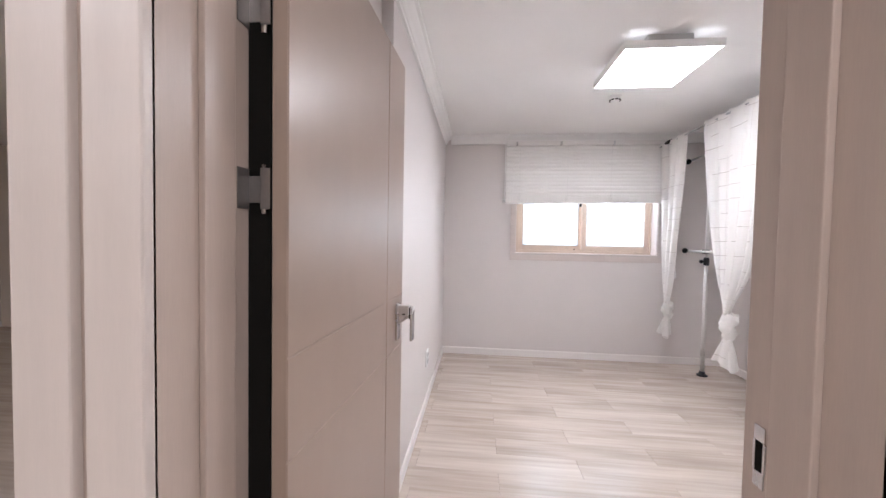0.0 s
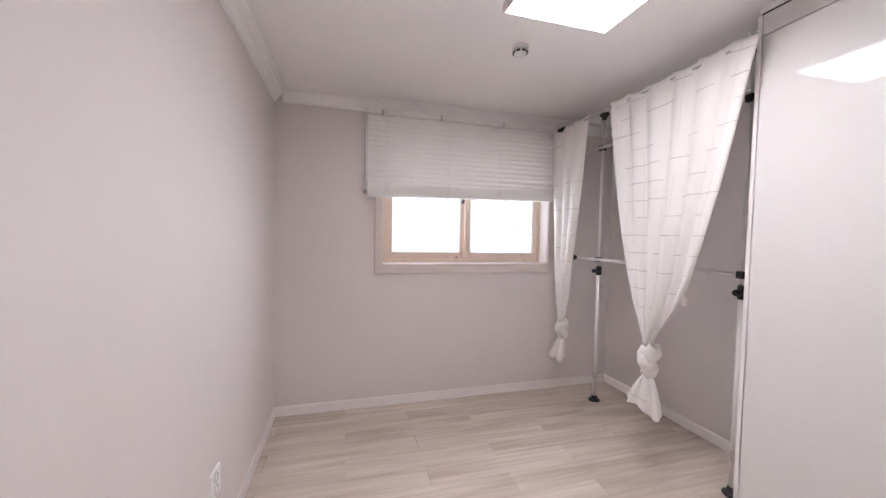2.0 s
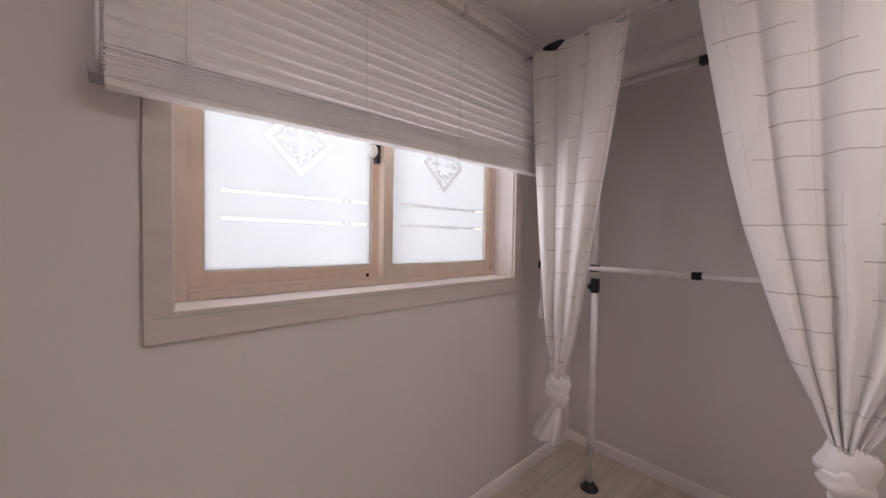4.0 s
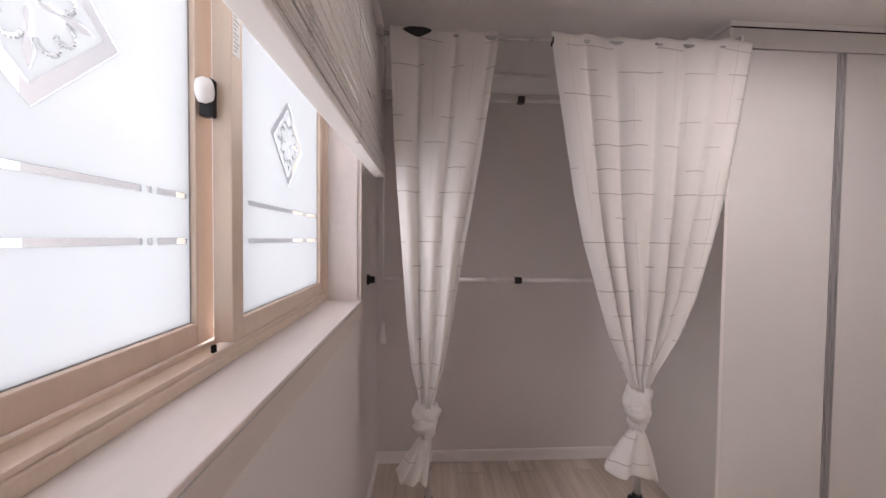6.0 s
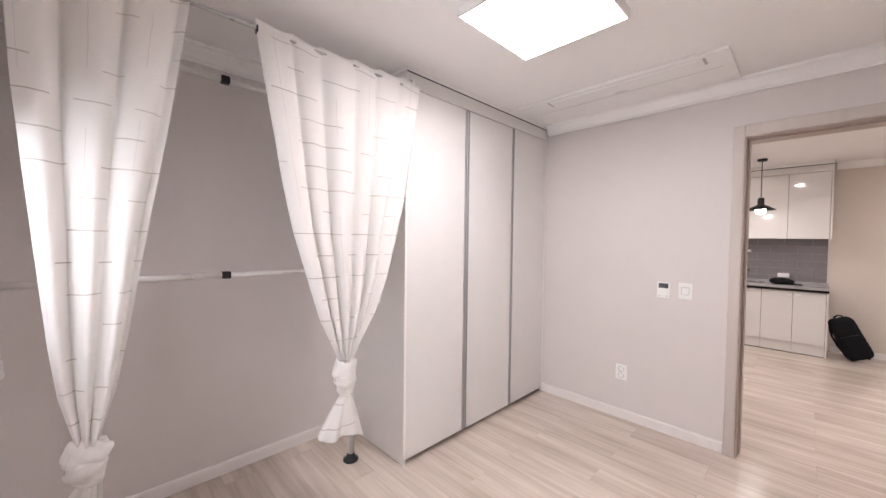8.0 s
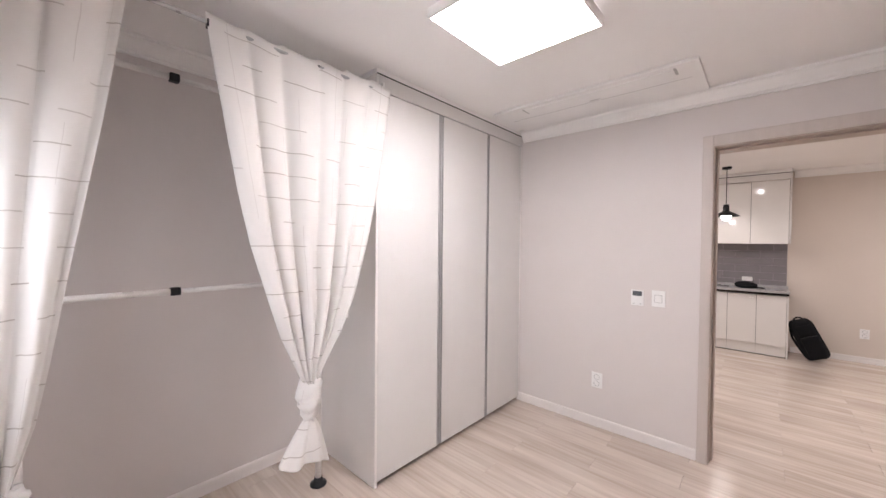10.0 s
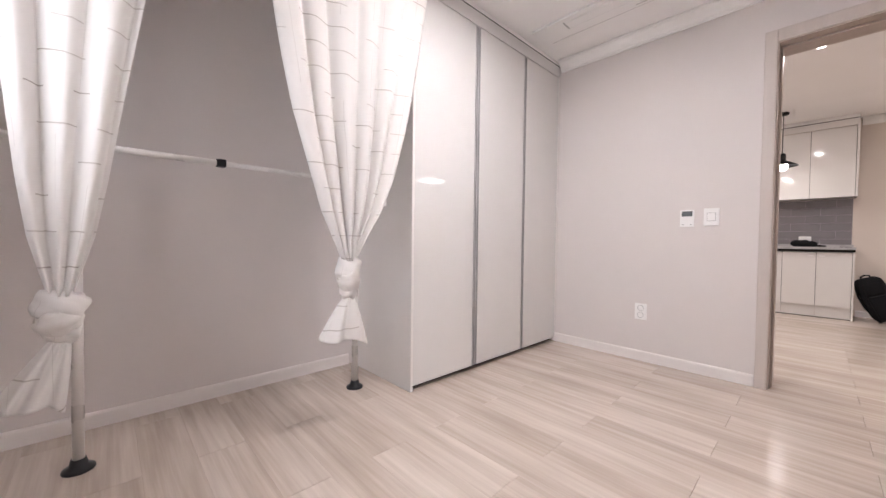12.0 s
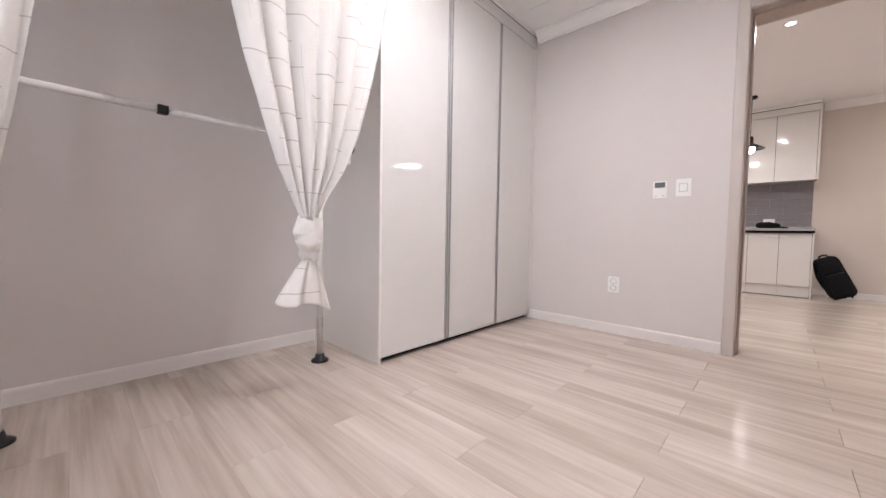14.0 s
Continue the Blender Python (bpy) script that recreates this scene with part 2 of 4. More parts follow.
CLOTH = curtain_cloth()


# ---- building helpers ----
def link(name, bm, mat, parent=None, label="", smooth=False):
    me = bpy.data.meshes.new(name)
    bm.normal_update()
    if smooth:
        for f in bm.faces:
            f.smooth = True
    bm.to_mesh(me)
    bm.free()
    me.materials.append(mat)
    ob = new(name, me)
    if parent is not None:
        ob.parent = parent
    if label:
        ob["label"] = label
    return ob


def part(name, bm, mat, parent, label="", smooth=False):
    return link(name, bm, mat, parent, label, smooth)


def thing(name, label, category, group="", at=(0, 0, 0)):
    ob = new(name)
    ob.empty_display_size = 0.1
    ob.location = at
    return tagged(ob, label, category, group)


def structure(ob, label="", category=""):
    return tagged(ob, label, category, kind="structure")


def add_box(bm, a, b, bevel=0.0, seg=2):
    made = bmesh.ops.create_cube(bm, size=1)["verts"]
    for v in made:
        v.co = Vector([(a[i] + b[i]) / 2 + v.co[i] * (b[i] - a[i]) for i in range(3)])
    if bevel:
        edges = list({e for v in made for e in v.link_edges})
        bmesh.ops.bevel(bm, geom=edges, offset=bevel, segments=seg, profile=0.6, affect="EDGES", clamp_overlap=True)
    return bm


def box(a, b, bevel=0.0, seg=2):
    return add_box(bmesh.new(), a, b, bevel, seg)


def boxes(rows, bevel=0.0):
    bm = bmesh.new()
    for a, b in rows:
        add_box(bm, a, b, bevel)
    return bm


def add_tube(bm, pts, r, seg=14, caps=True):
    """A round tube through points; r: one radius, or one for each point."""
    pts = [Vector(p) for p in pts]
    rs = r if isinstance(r, (list, tuple)) else [r] * len(pts)
    rings, ref = [], None
    for i, p in enumerate(pts):
        d = (pts[min(i + 1, len(pts) - 1)] - pts[max(i - 1, 0)]).normalized()
        if ref is None:
            ref = d.orthogonal().normalized()
        ref = (ref - d * ref.dot(d)).normalized()
        side = d.cross(ref)
        rings.append([bm.verts.new(p + (ref * math.cos(2 * math.pi * k / seg) + side * math.sin(2 * math.pi * k / seg)) * rs[i]) for k in range(seg)])
    for a, b in zip(rings, rings[1:]):
        for k in range(seg):
            f = bm.faces.new((a[k], a[(k + 1) % seg], b[(k + 1) % seg], b[k]))
            f.smooth = True
    if caps:
        bm.faces.new(rings[0][::-1])
        bm.faces.new(rings[-1])
    return bm


def tube(pts, r, seg=14, caps=True):
    return add_tube(bmesh.new(), pts, r, seg, caps)


def lathe(rows, seg=32):
    """Rows of (radius, z) turned round the z axis; a radius of 0 closes the end."""
    bm = bmesh.new()
    rings = []
    for r, z in rows:
        rings.append([bm.verts.new((0, 0, z))] if r == 0 else [bm.verts.new((r * math.cos(2 * math.pi * k / seg), r * math.sin(2 * math.pi * k / seg), z)) for k in range(seg)])
    for a, b in zip(rings, rings[1:]):
        for k in range(seg):
            q = (k + 1) % seg
            if len(a) == 1:
                bm.faces.new((a[0], b[q], b[k]))
            elif len(b) == 1:
                bm.faces.new((a[k], a[q], b[0]))
            else:
                bm.faces.new((a[k], a[q], b[q], b[k]))
    bmesh.ops.recalc_face_normals(bm, faces=bm.faces)
    return bm


def moved(bm, m):
    bmesh.ops.transform(bm, matrix=m, verts=bm.verts)
    return bm


def sweep(profile, start, end, out):
    """A moulding: profile of (out, up) swept from start to end."""
    bm = bmesh.new()
    out = Vector(out)
    rings = [[bm.verts.new(Vector(p) + out * a + Vector((0, 0, c))) for a, c in profile] for p in (start, end)]
    k = len(profile)
    for i in range(k):
        bm.faces.new((rings[0][i], rings[0][(i + 1) % k], rings[1][(i + 1) % k], rings[1][i]))
    bm.faces.new(rings[0][::-1])
    bm.faces.new(rings[1])
    bmesh.ops.recalc_face_normals(bm, faces=bm.faces)
    return bm


# ---- the shell ----
W, L, H = 3.25, 3.615, 2.67          # the room: right wall, window wall, ceiling
KY, WX, NY = -4.2, -6.6, 3.8         # kitchen wall, far west wall, living room's north wall
DL, DR, DH = -0.10, 0.972, 2.265     # the door's opening
OX0, OX1, OZ0, OZ1 = 0.872, 2.503, 1.262, 2.46   # the window's opening

structure(link("ceiling", box((WX - 0.1, KY - 0.1, H), (W + 0.25, NY + 0.1, H + 0.12)), CEILING), "smooth off-white papered ceiling", "ceiling")
floor = structure(link("floor", box((WX - 0.1, KY - 0.1, -0.12), (W + 0.25, NY + 0.1, -0.006)), FLOOR_JOINT), "pale beige wood-look plank floor with fine joints", "floor")
structure(link("wall_west", boxes([((-0.34, 0.92, 0), (0, L + 0.3, H)), ((-0.34, 0.0, 0), (-0.058, 0.92, H))]), WALL), "pale grey papered wall beside the open door", "wall")
structure(link("wall_east", box((W, KY, 0), (W + 0.2, L + 0.3, H)), WALL), "pale grey papered wall behind the clothes rack", "wall")
structure(link("wall_north", boxes([((0, L, 0), (OX0, L + 0.3, H)), ((OX1, L, 0), (W, L + 0.3, H)), ((OX0, L, 0), (OX1, L + 0.3, OZ0)), ((OX0, L, OZ1), (OX1, L + 0.3, H))]), WALL), "pale grey papered wall with the window", "wall")
structure(link("wall_south", boxes([((-0.34, -0.23, 0), (DL - 0.03, 0, H)), ((DR + 0.03, -0.23, 0), (W, 0, H)), ((DL - 0.03, -0.23, DH + 0.03), (DR + 0.03, 0, H))]), WALL), "pale grey papered wall with the doorway", "wall")
structure(link("wall_kitchen", box((WX, KY - 0.2, 0), (W + 0.2, KY, H)), KITCHEN_WALL), "pale papered wall behind the kitchen units", "wall")
structure(link("wall_living_west", box((WX - 0.2, KY, 0), (WX, NY, H)), KITCHEN_WALL), "pale papered far wall of the living room", "wall")
structure(link("wall_living_north", box((WX, NY, 0), (-0.34, NY + 0.2, H)), KITCHEN_WALL), "pale papered wall of the living room", "wall")

structure(link("backdrop", box((-3.0, 5.0, -0.5), (2.4, 5.05, 4.5)), SKY_PALE), "pale bright sky beyond the window", "sky")
# added grey sheet, glowing by itself, stands for a facade outside
structure(link("backdrop", box((-2.2, 5.06, -1.0), (9.0, 5.2, 4.2)), GREY_BACKDROP), "self-lit grey sheet added for a facade beyond the window", "facade")

CROWN_PROFILE = [(0, 0), (0.014, 0), (0.016, 0.014), (0.024, 0.018), (0.036, 0.040), (0.060, 0.066), (0.066, 0.078), (0.082, 0.082), (0.084, 0.098), (0, 0.098)]
for a, b, o in (((0, 0, 2.572), (0, L, 2.572), (1, 0, 0)), ((0.07, L, 2.572), (W - 0.07, L, 2.572), (0, -1, 0)), ((W, 1.85, 2.572), (W, L, 2.572), (-1, 0, 0)), ((0.07, 0, 2.572), (2.49, 0, 2.572), (0, 1, 0)), ((WX, KY, 2.572), (0.40, KY, 2.572), (0, 1, 0))):
    structure(link("trim", sweep(CROWN_PROFILE, a, b, o), CROWN), "white stepped cornice under the ceiling", "cornice")
SKIRT_PROFILE = [(0, 0), (0.012, 0), (0.012, 0.068), (0.008, 0.078), (0, 0.08)]
for a, b, o in (((0, 0.93, 0), (0, L, 0), (1, 0, 0)), ((0.012, L, 0), (W - 0.012, L, 0), (0, -1, 0)), ((W, 1.82, 0), (W, L, 0), (-1, 0, 0)), ((DR + 0.075, 0, 0), (2.53, 0, 0), (0, 1, 0)), ((WX, KY, 0), (0.40, KY, 0), (0, 1, 0)), ((DR + 0.10, -0.23, 0), (W, -0.23, 0), (0, -1, 0)), ((WX, KY, 0), (WX, NY, 0), (1, 0, 0))):
    structure(link("baseboard", sweep(SKIRT_PROFILE, a, b, o), SKIRT), "low white skirting board along the wall", "skirting board")


# ---- the door ----
door = structure(thing("door_1", "pale wood-grain door standing open with grooved panels", "door"))
for a, b in (((DL - 0.03, -0.245, 0), (DL, 0.012, DH + 0.03)), ((DR, -0.245, 0), (DR + 0.03, 0.012, DH + 0.03)), ((DL, -0.245, DH), (DR, 0.012, DH + 0.03))):
    part("jamb", box(a, b, 0.003), JAMB_WOOD, door)
for a, b in (((DL, -0.15, 0), (DL + 0.014, -0.065, DH)), ((DR - 0.014, -0.15, 0), (DR, -0.065, DH)), ((DL + 0.014, -0.15, DH - 0.014), (DR - 0.014, -0.065, DH))):
    part("door_stop", box(a, b, 0.003), JAMB_WOOD, door)
for a, b in (((DR + 0.008, 0.0, 0), (DR + 0.07, 0.02, DH + 0.085)), ((DL - 0.03, 0.0, DH + 0.008), (DR + 0.008, 0.02, DH + 0.085))):
    part("casing", box(a, b, 0.004), FRAME_WOOD, door)
# the hall side has a wide casing of two flat boards with a groove between them
for x0, x1, y0 in ((-0.205, DL + 0.0, -0.262), (-0.345, -0.235, -0.258), (DR + 0.0, DR + 0.085, -0.262), (DR + 0.10, DR + 0.17, -0.256)):
    part("casing", box((x0, y0, 0), (x1, -0.232, DH + 0.10), 0.006, 3), FRAME_WOOD, door)
part("casing", box((DL, -0.262, DH + 0.0), (DR, -0.232, DH + 0.10), 0.006, 3), FRAME_WOOD, door)
part("casing_groove", box((-0.235, -0.240, 0), (-0.205, -0.231, DH + 0.09)), JAMB_WOOD, door)
part("casing_groove", box((DR + 0.085, -0.246, 0), (DR + 0.10, -0.231, DH + 0.09)), JAMB_WOOD, door)
# thin black sheet paints the deep shade of the hinge gap
part("door_seal", box((DL + 0.001, -0.006, 0.0), (-0.046, -0.001, DH)), DARK, door, "black sheet for the shade in the hinge gap")
# the leaf, in its own axes: y along its width, x out of its face
leaf = new("leaf")
leaf.parent = door
leaf.matrix_basis = pose(0.004, -0.02, 0.008, 0, 0, -3.1)
LW, LH = 0.955, 2.232
part("core", box((-0.040, 0, 0), (-0.003, LW, LH), 0.0015, 1), DOOR_WOOD, leaf)
_ys, _zs = (0.0, 0.715, LW), (0.0, 0.908, 1.146, LH)
for i in range(2):
    for j in range(3):
        part("panel", box((-0.004, _ys[i] + 0.0025 * (i > 0), _zs[j] + 0.0025 * (j > 0)), (0.0, _ys[i + 1] - 0.0025 * (i < 1), _zs[j + 1] - 0.0025 * (j < 2)), 0.0014, 1), DOOR_WOOD, leaf)
part("edge_band", box((-0.0385, LW, 0.002), (-0.002, LW + 0.0016, LH - 0.002)), DOOR_WOOD, leaf)
handle = part("handle", box((0.0, 0.842, 0.945), (0.012, 0.892, 1.115), 0.005, 3), STEEL, leaf, "satin steel push-pull door handle")
hb = box((0.010, 0.846, 1.02), (0.062, 0.888, 1.108), 0.006, 3)
for v in hb.verts:
    if v.co.z < 1.06 and v.co.x > 0.03:
        v.co.z += 0.028
part("handle_body", hb, STEEL, leaf)
part("handle_collar", box((0.060, 0.852, 1.045), (0.068, 0.884, 1.098), 0.003), BLACK, leaf)
part("handle_lever", box((0.067, 0.846, 0.945), (0.079, 0.890, 1.098), 0.004, 3), STEEL, leaf)
part("handle_mark", box((0.030, 0.8445, 1.066), (0.046, 0.8462, 1.071)), BLACK, leaf)
part("latch_plate", box((-0.032, LW + 0.0016, 0.93), (-0.010, LW + 0.003, 1.10)), STEEL, leaf)
for hz in (0.22, 1.53, 1.93):
    hinge = part("hinge", tube([(-0.062, -0.004, hz - 0.055), (-0.062, -0.004, hz + 0.055)], 0.0075, 12), STEEL, door, "satin steel butt hinge")
    part("hinge_leaf", boxes([((-0.060, -0.0235, hz - 0.045), (-0.038, -0.0205, hz + 0.045)), ((-0.0995, -0.045, hz - 0.045), (-0.0965, -0.006, hz + 0.045)), ((-0.0975, -0.007, hz - 0.03), (-0.066, -0.003, hz + 0.03))], 0.001), HINGE_STEEL, hinge)
    part("hinge_ring", add_tube(tube([(-0.062, -0.004, hz - 0.020), (-0.062, -0.004, hz - 0.016)], 0.0083, 12), [(-0.062, -0.004, hz + 0.016), (-0.062, -0.004, hz + 0.020)], 0.0083, 12), DARK, hinge)
strike = part("strike_plate", boxes([((DR - 0.0025, -0.044, 0.955), (DR + 0.0005, -0.018, 0.985)), ((DR - 0.0025, -0.044, 1.045), (DR + 0.0005, -0.018, 1.075)), ((DR - 0.0025, -0.022, 0.985), (DR + 0.0005, -0.016, 1.045)), ((DR - 0.0025, -0.046, 0.985), (DR + 0.0005, -0.040, 1.045))], 0.0006), STEEL, door, "steel strike plate in the jamb")
part("strike_hole", box((DR - 0.0015, -0.040, 0.985), (DR + 0.001, -0.022, 1.045)), DARK, strike)


# ---- the window ----
window = structure(thing("window_1", "wood-framed sliding window with frosted etched panes", "window"))
WY0 = 3.752
for a, b in (((0.805, L - 0.018, 1.178), (2.575, L, OZ0)), ((0.805, L - 0.018, OZ0), (OX0, L, 2.53)), ((OX1, L - 0.018, OZ0), (2.575, L, 2.53)), ((OX0, L - 0.018, OZ1), (OX1, L, 2.53))):
    part("casing", box(a, b, 0.003), TRIM_CASE, window, "pale wood-grain window casing")
part("window_sill", box((OX0, L - 0.022, OZ0 - 0.002), (OX1, WY0 + 0.155, OZ0 + 0.006), 0.003), TRIM_PALE, window, "pale inner window sill")
part("sill_groove", box((0.83, L - 0.0195, OZ0 - 0.013), (2.55, L - 0.0175, OZ0 - 0.010)), PLASTIC_SHADE, window)
for a, b in (((OX0, L, OZ0 + 0.006), (OX0 + 0.006, WY0 + 0.155, OZ1)), ((OX1 - 0.006, L, OZ0 + 0.006), (OX1, WY0 + 0.155, OZ1)), ((OX0, L, OZ1 - 0.006), (OX1, WY0 + 0.155, OZ1))):
    part("reveal", box(a, b), TRIM_PALE, window)
FX0, FX1, FZ0, FZ1 = OX0 + 0.006, OX1 - 0.006, OZ0 + 0.006, OZ1 - 0.006
for a, b in (((FX0, WY0, FZ0), (FX0 + 0.045, WY0 + 0.152, FZ1)), ((FX1 - 0.022, WY0, FZ0), (FX1, WY0 + 0.152, FZ1)), ((FX0 + 0.045, WY0, FZ0), (FX1 - 0.022, WY0 + 0.152, FZ0 + 0.026)), ((FX0 + 0.045, WY0, FZ1 - 0.04), (FX1 - 0.022, WY0 + 0.152, FZ1))):
    part("window_frame", box(a, b, 0.003), SASH_WOOD, window)
for y in (WY0 + 0.008, WY0 + 0.072, WY0 + 0.140):
    part("track", box((FX0 + 0.045, y, FZ0 + 0.026), (FX1 - 0.022, y + 0.007, FZ0 + 0.037), 0.001), SASH_WOOD, window)


def kite(cx, cz, w, h):
    return [(cx, cz + h), (cx + w, cz), (cx, cz - h), (cx - w, cz)]


def ring_quads(outer, inner):
    k = len(outer)
    return [[outer[i], outer[(i + 1) % k], inner[(i + 1) % k], inner[i]] for i in range(k)]


def ribbon_quads(pts, w):
    rows = []
    for (x0, z0), (x1, z1), wa, wb in zip(pts, pts[1:], w, w[1:]):
        d = Vector((x1 - x0, z1 - z0)).normalized()
        s = Vector((-d.y, d.x))
        rows.append([(x0 + s.x * wa, z0 + s.y * wa), (x1 + s.x * wb, z1 + s.y * wb), (x1 - s.x * wb, z1 - s.y * wb), (x0 - s.x * wa, z0 - s.y * wa)])
    return rows


def ornament(cx, cz):
    """A kite border round a cross of petals and four pairs of scrolls."""
    rows = ring_quads(kite(cx, cz, 0.150, 0.152), kite(cx, cz, 0.116, 0.118))
    for k in range(4):
        a = math.pi / 2 * k
        c, s = math.cos(a), math.sin(a)
        arm = [(r * c, r * s) for r in np.linspace(0.012, 0.100, 8)]
        rows += ribbon_quads([(cx + p, cz + q) for p, q in arm], [0.003, 0.006, 0.004, 0.004, 0.007, 0.009, 0.006, 0.001])
        for side in (1, -1):
            curl = []
            for t in np.linspace(0, 1, 14):
                ang = t * 4.4
                rad = 0.021 * (1 - 0.62 * t)
                px, py = 0.052 + rad * math.sin(ang) - 0.006 * t, side * (0.030 - rad * math.cos(ang))
                curl.append((cx + px * c - py * s, cz + px * s + py * c))
            rows += ribbon_quads(curl, [0.0036] * 14)
    return rows


def rect(x0, x1, z0, z1):
    return [(x0, z0), (x1, z0), (x1, z1), (x0, z1)]


def glass_sheets(outline, groups, y):
    """Cuts a sheet of glass into the frosted rest and one clear piece for each group of shapes."""
    flat, edges = [], []
    for row in [outline] + [r for rows in groups for r in rows]:
        k = len(flat)
        edges += [(k + i, k + (i + 1) % len(row)) for i in range(len(row))]
        flat += [Vector(p) for p in row]
    co, _, tris = geometry.delaunay_2d_cdt(flat, edges, [], 0, 1e-5)[:3]

    def covers(row, p):
        turn = [(b[0] - a[0]) * (p.y - a[1]) - (b[1] - a[1]) * (p.x - a[0]) for a, b in zip(row, row[1:] + row[:1])]
        return min(turn) > 0 or max(turn) < 0

    sheets = [bmesh.new() for _ in range(len(groups) + 1)]
    made = [{} for _ in sheets]
    for tri in tris:
        mid = sum((co[i] for i in tri), Vector((0, 0))) / 3
        g = next((g for g, rows in enumerate(groups) if any(covers(r, mid) for r in rows)), -1)
        bm, seen = sheets[g], made[g]
        for i in tri:
            if i not in seen:
                seen[i] = bm.verts.new((co[i].x, y, co[i].y))
        bm.faces.new([seen[i] for i in tri])
    for bm in sheets:
        bmesh.ops.recalc_face_normals(bm, faces=bm.faces)
    return sheets[-1], sheets[:-1]


def sash(x0, x1, y, left, right, gap):
    s = new("sash")
    s.parent = window
    z0, z1 = FZ0 + 0.037, FZ1 - 0.04
    pz = 1.358
    part("stile", box((x0, y, z0), (x0 + left, y + 0.045, z1), 0.003), SASH_WOOD, s)
    part("stile", box((x1 - right, y, z0), (x1, y + 0.045, z1), 0.003), SASH_WOOD, s)
    part("rail", box((x0 + left, y, z0), (x1 - right, y + 0.045, pz), 0.003), SASH_WOOD, s)
    part("rail", box((x0 + left, y, z1 - 0.06), (x1 - right, y + 0.045, z1), 0.003), SASH_WOOD, s)
    gx0, gx1, gy = x0 + left, x1 - right, y + 0.018
    bars = [[rect(gx0 + 0.055, gx0 + gap, z, z + 0.013), rect(gx0 + gap + 0.013, gx0 + gap + 0.027, z, z + 0.013), rect(gx0 + gap + 0.040, gx1 - 0.012, z, z + 0.013)] for z in (1.546, 1.650)]
    frosted, clear = glass_sheets(rect(gx0 - 0.004, gx1 + 0.004, pz - 0.004, z1 - 0.056), bars + [ornament((gx0 + gx1) / 2 + 0.005, 1.893)], gy)
    pane = part("pane", frosted, FROST, s, "frosted white glass pane")
    clear = [part(nm, bm, ETCH, s, lb) for nm, bm, lb in zip(("etched_bar", "etched_bar", "etched_ornament"), clear, ("", "", "clear diamond ornament in the frosted glass"))]
    for g in [pane] + clear:
        g.visible_shadow = False
        g.modifiers.new("glass", "SOLIDIFY").thickness = 0.004
    part("gasket", boxes([((gx0 - 0.001, gy - 0.003, pz - 0.001), (gx1 + 0.001, gy, pz + 0.003)), ((gx0, gy - 0.003, pz), (gx0 + 0.003, gy, z1 - 0.06)), ((gx1 - 0.003, gy - 0.003, pz), (gx1, gy, z1 - 0.06))]), PLASTIC_SHADE, s)
    return s


sash_l = sash(0.924, 1.735, 3.838, 0.060, 0.068, 0.540)
sash_r = sash(1.690, 2.474, 3.768, 0.054, 0.045, 0.505)
lock = part("latch", box((1.668, 3.800, 1.845), (1.6905, 3.832, 1.935), 0.007, 3), BLACK, window, "black and white crescent sash lock")
part("latch_lever", moved(lathe([(0, 0.016), (0.024, 0.014), (0.029, 0.0), (0.026, -0.012), (0, -0.014)], 20), Matrix.Translation((1.655, 3.810, 1.900)) @ Matrix.Rotation(radians(90), 4, "X") @ Matrix.Diagonal((0.7, 1.05, 1, 1))), PLASTIC, lock, smooth=True)
part("roller", box((1.597, 3.760, 1.308), (1.609, 3.768, 1.325), 0.002), DARK, window)
tag = part("paper_label", box((1.697, 3.7672, 2.005), (1.731, 3.7682, 2.135)), PAPER, window, "white printed paper label")
part("label_print", boxes([((1.701, 3.7664, 2.015 + 0.0105 * k), (1.701 + 0.012 + 0.013 * ((k * 7) % 5) / 4, 3.7673, 2.018 + 0.0105 * k)) for k in range(11)]), INK, tag)

# ---- the blind ----
blind = thing("venetian_blind", "white slatted blind half raised in front of the window", "window blind")
BX0, BX1, BY, SAG = 0.735, 2.64, 3.53, 0.9    # the raised stack hangs a little lower at one end
part("head_rail", box((BX0, BY - 0.030, 2.535), (BX1, BY + 0.030, 2.578), 0.003), SLAT, blind, "slim white metal head rail")
for x in (BX0 + 0.12, 1.36, 1.95, BX1 - 0.10):
    part("bracket", box((x - 0.010, BY - 0.034, 2.532), (x + 0.010, L, 2.572), 0.002), STEEL, blind)


def slat_mesh(length, t=0.0015):
    bm = bmesh.new()
    prof = [(-0.028, -0.003), (-0.014, 0.005), (0, 0.0078), (0.014, 0.005), (0.028, -0.003), (0.0275, -0.003 - t), (0, 0.0078 - t), (-0.0275, -0.003 - t)]
    rings = [[bm.verts.new((x, p, q)) for p, q in prof] for x in (0, length)]
    for i in range(8):
        f = bm.faces.new((rings[0][i], rings[0][(i + 1) % 8], rings[1][(i + 1) % 8], rings[1][i]))
    bm.faces.new(rings[0][::-1])
    bm.faces.new(rings[1])
    bmesh.ops.recalc_face_normals(bm, faces=bm.faces)
    return bm


